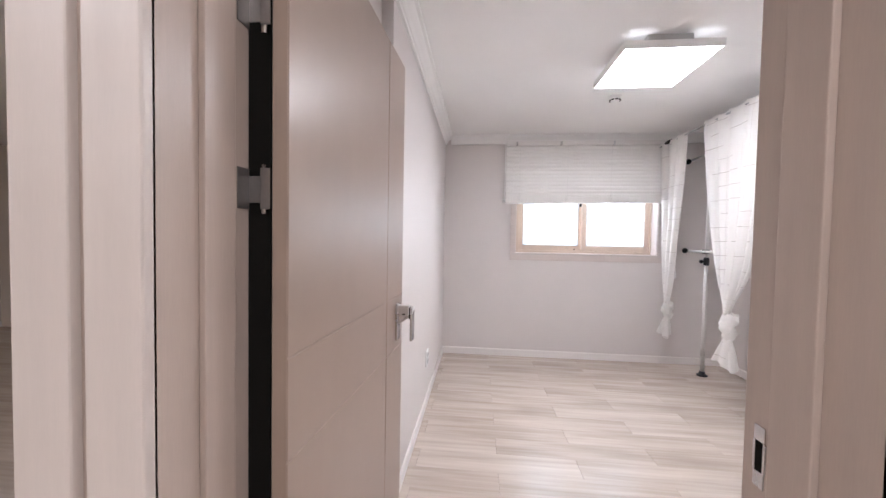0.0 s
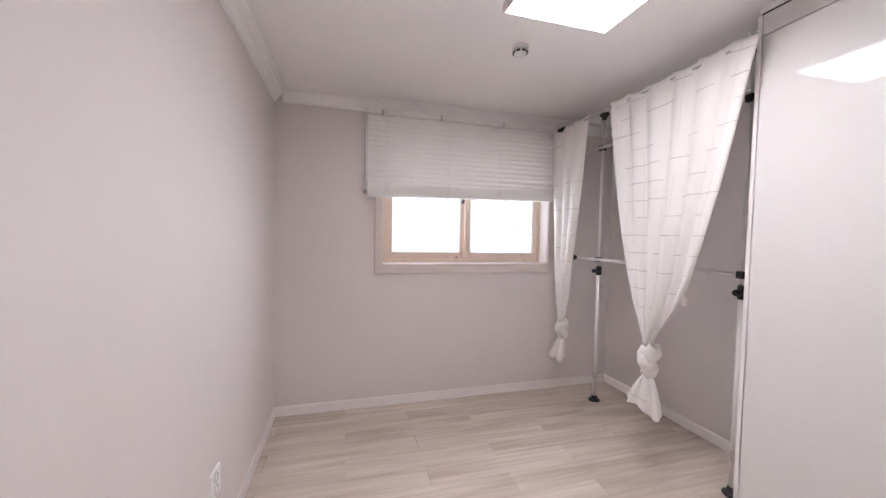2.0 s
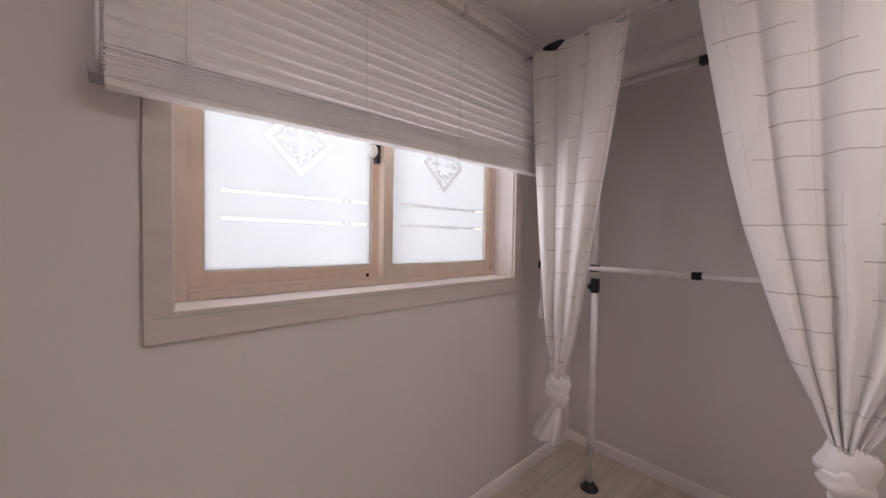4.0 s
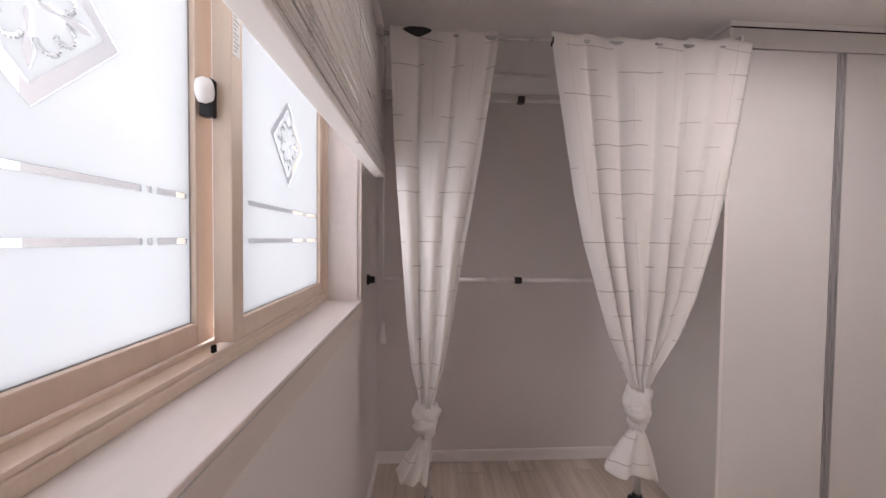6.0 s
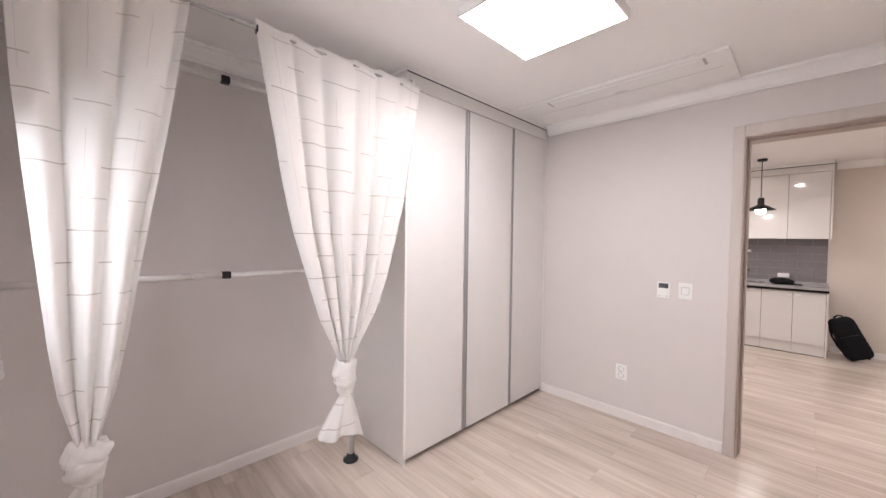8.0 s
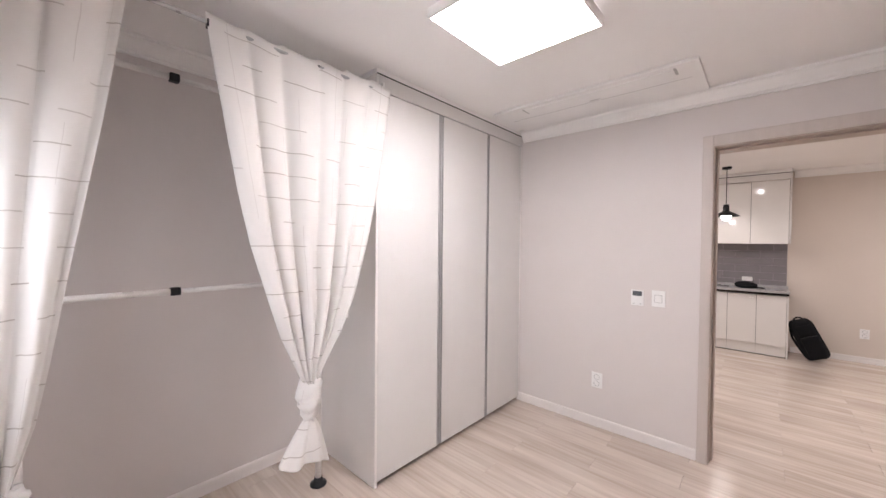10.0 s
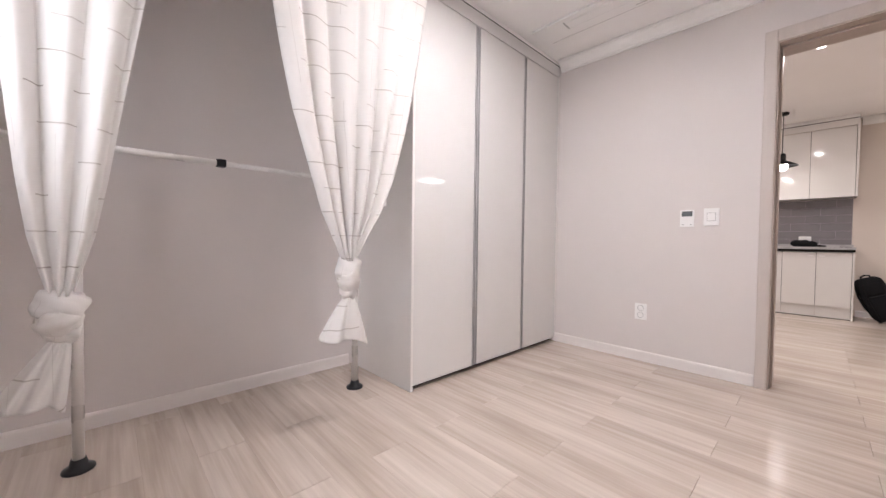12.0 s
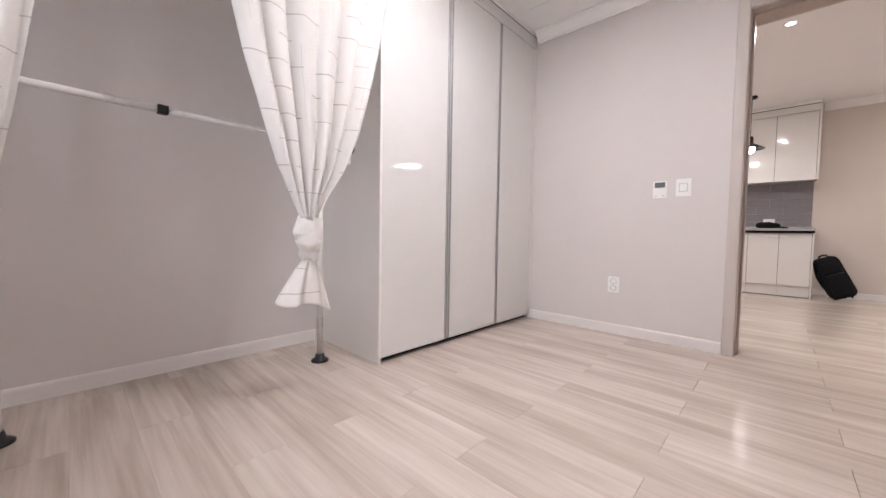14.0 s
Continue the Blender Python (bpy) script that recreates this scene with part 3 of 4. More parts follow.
first = part("slat", slat_mesh(BX1 - BX0), SLAT, blind)
first.matrix_basis = pose(BX0, BY, 2.512, 71, 0, 0)
zs = [2.512 - 0.0425 * k for k in range(1, 14)]
for k, z in enumerate(zs):
    s = new("slat", first.data)
    s.parent = blind
    s.matrix_basis = pose(BX0 + 0.001 * math.sin(k * 2.1), BY, z, 71 + 0.8 * math.sin(k * 1.7), 0.015 * math.sin(k * 3.3), 0)
stacked = None
for k in range(15):
    if stacked is None:
        s = part("slat", slat_mesh(BX1 - BX0, 0.0042), SLAT, blind)
        stacked = s.data
    else:
        s = new("slat", stacked)
        s.parent = blind
    s.matrix_basis = pose(BX0 + 0.003 * math.sin(k * 2.7), BY + 0.002 * math.sin(k * 1.9), 1.944 - 0.0055 * k, -6 + 2 * math.sin(k * 2.2), -SAG, 0.08 * math.sin(k))
part("bottom_rail", moved(box((0, -0.026, -0.018), (BX1 - BX0, 0.026, 0), 0.004), pose(BX0, BY, 1.863, 0, -SAG, 0)), SLAT, blind)
for x in (BX0 + 0.16, 1.44, 1.93, BX1 - 0.13):
    bm = bmesh.new()
    for y in (BY - 0.026, BY + 0.026):
        add_tube(bm, [(x, y, 2.54), (x, y, 1.875)], 0.0011, 6)
    for k in range(9):
        z = 1.885 + 0.009 * k
        add_tube(bm, [(x - 0.022, BY - 0.027, z), (x - 0.010, BY - 0.031, z - 0.006), (x + 0.004, BY - 0.029, z + 0.005), (x + 0.020, BY - 0.027, z - 0.003)], 0.0012, 5)
    part("ladder_cord", bm, CORD, blind)
    part("cord_button", moved(lathe([(0, 0.006), (0.007, 0.004), (0.008, 0), (0, -0.004)], 12), Matrix.Translation((x, BY - 0.018, 1.860))), PLASTIC, blind)
cx = BX1 + 0.016
part("pull_cord", add_tube(tube([(cx - 0.004, BY - 0.02, 2.54), (cx - 0.004, BY - 0.02, 1.11)], 0.0036, 8), [(cx + 0.006, BY - 0.024, 2.54), (cx + 0.005, BY - 0.022, 1.11)], 0.0036, 8), CORD, blind)
part("tassel", moved(lathe([(0, 0.115), (0.006, 0.112), (0.009, 0.085), (0.008, 0.070), (0.013, 0.064), (0.017, 0.010), (0.013, 0.0), (0, 0.0)], 18), Matrix.Translation((cx, BY - 0.021, 1.015))), PLASTIC, blind, "white plastic cord tassel", smooth=True)
part("tilt_wand", tube([(BX0 - 0.012, BY - 0.01, 2.55), (BX0 - 0.012, BY - 0.01, 1.90)], 0.004, 8), PLASTIC, blind)
part("end_clip", box((BX0 - 0.030, BY + 0.0, 1.872), (BX0 + 0.0, L, 1.90), 0.003), PLASTIC_SHADE, blind)

# ---- the wardrobe ----
wardrobe = thing("wardrobe", "tall glossy white fitted wardrobe with three doors", "wardrobe")
FX, TOP = 2.515, 2.632
part("body", boxes([((FX + 0.022, 0.002, 0.03), (W - 0.002, 1.768, 2.53))]), PANEL_MATT, wardrobe)
part("side_panel", box((FX - 0.004, 1.770, 0.0), (W - 0.002, 1.790, TOP), 0.0015, 1), PANEL_MATT, wardrobe, "white satin end panel")
part("plinth", box((FX + 0.05, 0.004, 0.0), (W - 0.004, 1.768, 0.03)), DARK, wardrobe)
part("top_filler", box((FX - 0.002, 0.002, 2.534), (FX + 0.02, 1.769, TOP), 0.0015, 1), GLOSS, wardrobe)
part("top_shadow_gap", box((FX + 0.001, 0.004, TOP), (W - 0.004, 1.776, TOP + 0.009)), DARK, wardrobe)
part("ceiling_strip", box((FX + 0.000, 0.004, TOP + 0.009), (W - 0.004, 1.785, H - 0.001)), CEILING, wardrobe)
part("side_filler", box((FX, 0.002, 0.03), (FX + 0.02, 0.016, 2.53)), PANEL_MATT, wardrobe)
for y0, y1 in ((1.208, 1.768), (0.588, 1.158), (0.018, 0.556)):
    part("wardrobe_door", box((FX, y0, 0.034), (FX + 0.02, y1, 2.529), 0.002, 2), GLOSS, wardrobe)
for y, w in ((1.158, 0.050), (0.556, 0.032)):
    pr = part("handle_profile", boxes([((FX + 0.010, y + 0.0015, 0.034), (FX + 0.019, y + w - 0.0015, 2.529))]), ALU, wardrobe, "vertical aluminium grip profile")
    part("handle_lip", boxes([((FX - 0.003, y + 0.001, 0.034), (FX + 0.010, y + 0.005, 2.529)), ((FX - 0.003, y + w - 0.005, 0.034), (FX + 0.010, y + w - 0.001, 2.529)), ((FX + 0.001, y + w * 0.5 - 0.0015, 0.034), (FX + 0.010, y + w * 0.5 + 0.0015, 2.529))], 0.0008), ALU, pr)

# ---- the clothes rack ----
rack = thing("clothes_rack", "white floor-to-ceiling pole rack with black clamps and two rails", "clothes rack")
for px, py in ((2.84, 3.262), (2.822, 2.005)):
    pole = new("pole")
    pole.parent = rack
    pole.location = (px, py, 0)
    part("foot", lathe([(0, 0.0), (0.052, 0.0), (0.052, 0.008), (0.045, 0.014), (0.030, 0.022), (0.024, 0.048), (0, 0.048)], 28), BLACK, pole, "round black rubber foot", smooth=True)
    part("lower_tube", lathe([(0, 0.04), (0.019, 0.04), (0.019, 1.21), (0, 1.21)], 20), POLE, pole, smooth=True)
    part("upper_tube", lathe([(0, 1.20), (0.0145, 1.20), (0.0145, 2.62), (0, 2.62)], 18), POLE, pole, smooth=True)
    part("collar", lathe([(0, 1.185), (0.024, 1.185), (0.027, 1.20), (0.027, 1.255), (0.022, 1.27), (0, 1.27)], 20), BLACK, pole, smooth=True)
    part("knob", moved(lathe([(0, 0), (0.010, 0), (0.010, 0.02), (0.019, 0.024), (0.021, 0.034), (0.017, 0.044), (0, 0.046)], 14), Matrix.Translation((-0.02, 0, 1.225)) @ Matrix.Rotation(radians(-90), 4, "Y")), BLACK, pole)
    for z in (1.33, 2.355):
        part("clamp", box((-0.036, -0.022, z - 0.022), (0.020, 0.022, z + 0.022), 0.007, 2), BLACK, pole)
    part("top_pad", lathe([(0, 2.61), (0.020, 2.61), (0.022, 2.635), (0.042, 2.655), (0.042, H), (0, H)], 24), BLACK, pole, smooth=True)
for z in (1.33, 2.355):
    rail = new("rail")
    rail.parent = rack
    part("thick_tube", tube([(2.812, 3.53, z), (2.812, 2.76, z)], 0.0145, 16), POLE, rail)
    part("thin_tube", tube([(2.812, 2.77, z), (2.812, 1.815, z)], 0.0115, 16), POLE, rail)
    part("joint", box((2.791, 2.737, z - 0.019), (2.833, 2.778, z + 0.019), 0.006, 2), BLACK, rail)
    for y0, y1, d in ((L, 3.515, -1), (1.790, 1.83, 1)):
        part("end_cap", moved(lathe([(0, 0), (0.031, 0), (0.031, 0.006), (0.021, 0.014), (0.018, 0.04), (0, 0.04)], 22), Matrix.Translation((2.812, y0, z)) @ Matrix.Rotation(radians(90 if d < 0 else -90), 4, "X")), BLACK, rail, smooth=True)

# ---- curtains on their rod ----
RX, RZ = 2.455, 2.497
rod = thing("curtain_rod", "thin grey metal curtain rod hung under the ceiling", "curtain rod")
part("tube", tube([(RX, L - 0.02, RZ), (RX, 1.775, RZ)], 0.0085, 14), POLE_GREY, rod)
part("wall_flange", moved(lathe([(0, 0), (0.024, 0), (0.024, 0.005), (0.013, 0.010), (0.012, 0.04), (0, 0.04)], 18), Matrix.Translation((RX, L, RZ)) @ Matrix.Rotation(radians(90), 4, "X")), BLACK, rod, smooth=True)
part("rod_clamp", moved(lathe([(0, -0.075), (0.014, -0.07), (0.021, -0.03), (0.021, 0.03), (0.014, 0.07), (0, 0.075)], 18), Matrix.Translation((RX, 3.345, RZ + 0.012)) @ Matrix.Rotation(radians(90), 4, "X")), BLACK, rod, smooth=True)
part("cabinet_bracket", boxes([((RX - 0.008, 1.776, RZ - 0.010), (RX + 0.008, 1.790, RZ + 0.058)), ((RX - 0.008, 1.776, RZ + 0.046), (FX - 0.004, 1.790, RZ + 0.058))], 0.002), PLASTIC, rod)
part("ring", box((RX - 0.013, 2.702, RZ - 0.022), (RX + 0.013, 2.714, RZ + 0.012), 0.003), BLACK, rod)


def curtain(label, rows, folds, knot, tail, width, seed):
    """rows: (z, y at one edge, y at the other, depth of the folds); the cloth is gathered into a knot with a flared end below it."""
    rnd = random.Random(seed)
    th = thing("curtain", label, "curtain", "knotted curtains before the rack")
    zs = [r[0] for r in rows][::-1]
    get = lambda i, z: float(np.interp(z, zs, [r[i] for r in rows][::-1]))
    nu, nv = 120, 90
    ph = [rnd.uniform(0, 6.28) for _ in range(6)]
    bm = bmesh.new()
    uv = bm.loops.layers.uv.new("cloth")
    ztop, zlow = rows[0][0], rows[-1][0]
    grid, at = [], {}
    for j in range(nv + 1):
        s = j / nv
        z = ztop + (zlow - ztop) * s
        ya, yb, amp = get(1, z), get(2, z), get(3, z)
        row = []
        for i in range(nu + 1):
            u = i / nu
            bend = u + 0.012 * math.sin(2 * math.pi * 2.3 * u + ph[0] + 1.2 * s)
            wave = 0.6 * math.sin(2 * math.pi * folds * bend + ph[1] + 0.5 * s) + 0.3 * math.sin(2 * math.pi * folds * 0.47 * u + ph[2] + 1.4 * s) + 0.12 * math.sin(2 * math.pi * folds * 1.9 * u + ph[3] - 1.1 * s)
            wave += 0.5 * s * noise.noise(Vector((u * 7, s * 3, seed * 3.7)))
            y = ya + (yb - ya) * (u + 0.25 / folds * math.sin(2 * math.pi * folds * bend + ph[1] + 1.57) * 0.35)
            x = RX - 0.012 + (knot[0] - RX) * s + 0.8 * amp * wave
            if s < 0.06:
                x = RX + (x - RX) * (0.72 + 4.6 * s)
            if s > 0.5:
                hump = math.sin(math.pi * u)
                x -= 0.05 * (s - 0.5) * hump
            dz = 0.010 * math.sin(2 * math.pi * folds * bend + ph[4]) * (1 - s) ** 6 + 0.006 * math.sin(2 * math.pi * 1.1 * u + ph[5]) * (1 - s) ** 6
            v = bm.verts.new((x, y, z + dz))
            at[v] = (u * width, s * (ztop - zlow))
            row.append(v)
        grid.append(row)
    for a, b in zip(grid, grid[1:]):
        for i in range(nu):
            f = bm.faces.new((a[i], a[i + 1], b[i + 1], b[i]))
            f.smooth = True
            for lp in f.loops:
                lp[uv].uv = at[lp.vert]
    p = part("panel", bm, CLOTH, th)
    sol = p.modifiers.new("cloth", "SOLIDIFY")
    sol.thickness = 0.0012

    # the knot: wraps of gathered cloth round each other
    kx, ky, kz0, kz1 = knot
    kn = bmesh.new()
    uk = kn.loops.layers.uv.new("cloth")
    mid, half = (kz0 + kz1) / 2, (kz1 - kz0) / 2
    wraps = [((-0.004, 0.0, half * 0.42), (24, 12, 0), 0.034, half * 0.56, 1.15), ((-0.016, 0.004, -half * 0.10), (-34, -10, 10), 0.030, half * 0.46, 1.05), ((0.0, -0.004, -half * 0.55), (18, 8, 30), 0.024, half * 0.42, 0.95)]
    for off, turn, rad, thick, squash in wraps:
        n1, n2 = 44, 20
        m = Matrix.Translation((kx + off[0], ky + off[1], mid + off[2])) @ Euler([radians(a) for a in turn]).to_matrix().to_4x4()
        vs = []
        for a in range(n1):
            ta = 2 * math.pi * a / n1
            ring = []
            for b in range(n2):
                tb = 2 * math.pi * b / n2
                wr = 1 + 0.13 * math.sin(5 * tb + 2 * ta + ph[0]) + 0.09 * math.sin(3 * tb - 3 * ta + ph[1]) + 0.10 * noise.noise(Vector((math.cos(ta) * 2, math.sin(ta) * 2, tb + seed)))
                r2 = rad + 0.024 * math.cos(tb) * wr
                ring.append(kn.verts.new(m @ Vector((r2 * math.cos(ta) * 0.85, r2 * math.sin(ta) * squash, thick * math.sin(tb) * wr))))
            vs.append(ring)
        for a in range(n1):
            for b in range(n2):
                f = kn.faces.new((vs[a][b], vs[(a + 1) % n1][b], vs[(a + 1) % n1][(b + 1) % n2], vs[a][(b + 1) % n2]))
                f.smooth = True
                for lp, (p1, q1) in zip(f.loops, ((a, b), (a + 1, b), (a + 1, b + 1), (a, b + 1))):
                    lp[uk].uv = (0.5 * p1 / n1 + 0.03, 0.13 * q1 / n2 + 0.03)
    bmesh.ops.recalc_face_normals(kn, faces=kn.faces)
    part("knot", kn, CLOTH, th)

    # the loose end, a fan of folds open at the hem
    y0, y1, zt, slope = tail
    tb = bmesh.new()
    ut = tb.loops.layers.uv.new("cloth")
    n1, n2 = 84, 26
    vs = []
    for j in range(n2 + 1):
        s = j / n2
        e = s ** 0.72
        cy = ky + ((y0 + y1) / 2 - ky) * s
        hy, hx = 0.020 + (abs(y1 - y0) / 2 - 0.020) * e, 0.020 + 0.034 * e
        ring = []
        for a in range(n1):
            ta = 2 * math.pi * a / n1
            wr = 1 + (0.05 + 0.20 * s) * math.sin(7 * ta + ph[2]) + 0.12 * s * math.sin(4 * ta + ph[3] + 2 * s) + 0.05 * math.sin(13 * ta + ph[4])
            yy = cy + hy * math.cos(ta) * (1 + 0.10 * (wr - 1))
            zz = kz0 + 0.02 + (zt - kz0 - 0.02) * s + slope * (yy - cy) * s + 0.012 * s * math.sin(3 * ta + ph[5])
            ring.append(tb.verts.new((kx - 0.008 + hx * math.sin(ta) * wr, yy, zz)))
        vs.append(ring)
    for a, b in zip(vs, vs[1:]):
        for k in range(n1):
            q = (k + 1) % n1
            f = tb.faces.new((a[k], a[q], b[q], b[k]))
            f.smooth = True
            for lp in f.loops:
                c = lp.vert.co
                lp[ut].uv = (c.y * 1.6 + 0.04, c.z)
    t2 = part("loose_end", tb, CLOTH, th)
    sol = t2.modifiers.new("cloth", "SOLIDIFY")
    sol.thickness = 0.0015
    return th


big = curtain("white checked cotton curtain tied in a knot beside the wardrobe", [(2.526, 1.742, 2.705, 0.020), (2.40, 1.765, 2.690, 0.026), (2.1, 1.820, 2.640, 0.034), (1.79, 1.878, 2.587, 0.040), (1.555, 1.936, 2.537, 0.042), (1.29, 2.010, 2.462, 0.042), (1.10, 2.092, 2.405, 0.040), (0.96, 2.185, 2.345, 0.034), (0.85, 2.240, 2.302, 0.022)], 5.5, (2.435, 2.268, 0.648, 0.872), (2.165, 2.425, 0.447, 0.18), 1.35, 3)
curtain("white checked cotton curtain tied in a knot beside the window", [(2.522, 2.945, 3.452, 0.022), (2.40, 2.962, 3.446, 0.028), (2.0, 3.020, 3.430, 0.034), (1.50, 3.105, 3.395, 0.036), (1.15, 3.160, 3.370, 0.034), (0.96, 3.195, 3.350, 0.028), (0.765, 3.252, 3.310, 0.018)], 3, (2.485, 3.283, 0.605, 0.782), (3.275, 3.425, 0.415, 0.35), 0.85, 8)
part("care_tag", boxes([((2.436, 2.055, 1.165), (2.440, 2.085, 1.225)), ((2.433, 2.035, 1.150), (2.436, 2.065, 1.200))], 0.001), CLOTH, big, "small white sewn-in cloth tag")

# ---- ceiling fixtures ----
def panel_lamp(label, X0, X1, Y0, Y1):
    """A thin square panel hung a hand's breadth under the ceiling on a small housing, with light strips on its back."""
    lamp = thing("ceiling_lamp", label, "ceiling lamp")
    xm, ym, Z0, Z1 = (X0 + X1) / 2, (Y0 + Y1) / 2, 2.567, 2.612
    part("housing", box((xm - 0.13, ym - 0.24, Z1), (xm + 0.13, ym + 0.24, H), 0.004), PLASTIC_SHADE, lamp, "grey housing between panel and ceiling")
    part("back_plate", box((X0 + 0.010, Y0 + 0.010, Z1 - 0.012), (X1 - 0.010, Y1 - 0.010, Z1), 0.002), PLASTIC, lamp)
    for a, b in (((X0, Y0, Z0), (X0 + 0.010, Y1, Z1)), ((X1 - 0.010, Y0, Z0), (X1, Y1, Z1)), ((X0 + 0.010, Y0, Z0), (X1 - 0.010, Y0 + 0.010, Z1)), ((X0 + 0.010, Y1 - 0.010, Z0), (X1 - 0.010, Y1, Z1))):
        part("rim", box(a, b, 0.0015), PLASTIC, lamp)
    part("diffuser", box((X0 + 0.010, Y0 + 0.010, Z0 + 0.002), (X1 - 0.010, Y1 - 0.010, Z0 + 0.014), 0.003, 2), LED, lamp, "glowing white diffuser")
    for d in (0.055, 0.115):
        for x in (X0 + d, X1 - d):
            for y in (Y0 + 0.035, Y1 - 0.035):
                part("back_light", box((x - 0.018, y - 0.012, Z1), (x + 0.018, y + 0.012, Z1 + 0.006), 0.002), BACKLIGHT, lamp, "small lit strip on the back of the panel")


panel_lamp("flat square white lit panel lamp under the ceiling", 1.258, 1.822, 1.465, 2.035)
panel_lamp("lit white panel lamp on the living room ceiling", -3.35, -2.65, -3.60, -2.95)

smoke = thing("smoke_detector", "small round white smoke detector on the ceiling", "smoke detector")
part("base", moved(lathe([(0, 0), (0.050, 0), (0.052, -0.010), (0.047, -0.014), (0, -0.014)], 32), Matrix.Translation((1.566, 2.455, H))), PLASTIC, smoke, smooth=True)
part("dome", moved(lathe([(0, -0.012), (0.040, -0.012), (0.043, -0.030), (0.036, -0.044), (0.020, -0.050), (0, -0.050)], 32), Matrix.Translation((1.566, 2.455, H))), PLASTIC, smoke, smooth=True)
for k in range(8):
    a = 2 * math.pi * k / 8
    part("vent", moved(box((0.038, -0.012, -0.040), (0.045, 0.012, -0.029), 0.001, 1), Matrix.Translation((1.566, 2.455, H)) @ Matrix.Rotation(a, 4, "Z")), BLACK, smoke)

ac = thing("ceiling_air_conditioner", "flush white one-way ceiling air conditioner with a closed flap", "air conditioner")
part("panel", box((1.0, 0.10, H - 0.020), (2.42, 0.645, H), 0.006, 3), PLASTIC, ac)
part("flap", box((1.135, 0.505, H - 0.026), (2.155, 0.595, H - 0.018), 0.012, 4), PLASTIC, ac)
part("flap_gap", box((1.120, 0.499, H - 0.0215), (2.170, 0.505, H - 0.0195)), PLASTIC_SHADE, ac)
part("flap_gap", box((1.120, 0.505, H - 0.0215), (1.135, 0.601, H - 0.0195)), PLASTIC_SHADE, ac)
part("flap_gap", box((2.155, 0.505, H - 0.0215), (2.170, 0.601, H - 0.0195)), PLASTIC_SHADE, ac)
part("intake_line", box((1.06, 0.400, H - 0.0208), (2.36, 0.403, H - 0.0198)), PLASTIC_SHADE, ac)
part("sensor", box((1.62, 0.43, H - 0.0225), (1.70, 0.437, H - 0.0195), 0.001), PLASTIC_SHADE, ac)


def downlight(x, y):
    d = thing("downlight", "small round recessed white ceiling spot, lit; all but one added", "downlight", "recessed spots")
    part("ring", moved(lathe([(0.032, 0), (0.050, 0), (0.050, -0.005), (0.040, -0.008), (0.032, -0.004), (0.032, 0)], 28), Matrix.Translation((x, y, H))), PLASTIC, d, smooth=True)
    part("lens", moved(lathe([(0, -0.001), (0.033, -0.001), (0.033, -0.003), (0, -0.003)], 28), Matrix.Translation((x, y, H))), SPOT_GLOW, d)


# fittings for the one known spot and the four added ones
for _x, _y in SPOTS_MOSTLY_ADDED[:5]:
    downlight(_x, _y)

# ---- wall plates ----
def wall_plate(name, label, category, cx, cz, w, h):
    t = thing(name, label, category)
    part("plate", box((cx - w / 2, 0.0, cz - h / 2), (cx + w / 2, 0.009, cz + h / 2), 0.003, 3), PLASTIC, t)
    return t


th = wall_plate("thermostat", "white wall thermostat with a grey display", "thermostat", 1.450, 1.150, 0.090, 0.125)
part("display", box((1.416, 0.008, 1.165), (1.484, 0.0105, 1.203), 0.001), LCD, th, "small dark grey display")
part("button", box((1.434, 0.008, 1.113), (1.466, 0.0115, 1.140), 0.002), PLASTIC, th)
for x in (1.425, 1.475):
    part("button", box((x - 0.006, 0.008, 1.100), (x + 0.006, 0.0105, 1.106), 0.001), PLASTIC_SHADE, th)
sw = wall_plate("light_switch", "white single rocker light switch", "light switch", 1.302, 1.156, 0.092, 0.125)
part("surround", boxes([((1.276, 0.008, 1.126), (1.328, 0.0100, 1.186))], 0.001), PLASTIC_SHADE, sw)
part("rocker", box((1.279, 0.009, 1.129), (1.325, 0.0135, 1.183), 0.002), PLASTIC, sw)


def sockets(t, m, w=0.088, h=0.13):
    p = part("plate", moved(box((-w / 2, 0, -h / 2), (w / 2, 0.009, h / 2), 0.003, 3), m), PLASTIC, t)
    for z in (-0.028, 0.028):
        part("socket", moved(lathe([(0.0235, 0), (0.0235, 0.0025), (0.0205, 0.0025), (0.0195, -0.006), (0, -0.006)], 24), m @ Matrix.Translation((0, 0.0095, z)) @ Matrix.Rotation(radians(-90), 4, "X")), PLASTIC_SHADE, t, "grey recessed socket face")
        for x in (-0.009, 0.009):
            part("pin_hole", moved(lathe([(0, 0.0005), (0.003, 0.0005), (0.003, -0.001), (0, -0.001)], 10), m @ Matrix.Translation((x, 0.0055, z)) @ Matrix.Rotation(radians(-90), 4, "X")), DARK, t)


sockets(thing("power_socket", "white double wall socket above the skirting board", "wall socket", "wall sockets"), Matrix.Translation((1.752, 0, 0.402)))
sockets(thing("power_socket", "white double wall socket low on the kitchen wall", "wall socket", "wall sockets"), Matrix.Translation((-0.315, KY, 0.39)))
sockets(thing("power_socket", "white wall socket low on the papered wall", "wall socket", "wall sockets"), Matrix.Translation((0, 2.225, 0.40)) @ Matrix.Rotation(radians(-90), 4, "Z"), 0.12, 0.13)

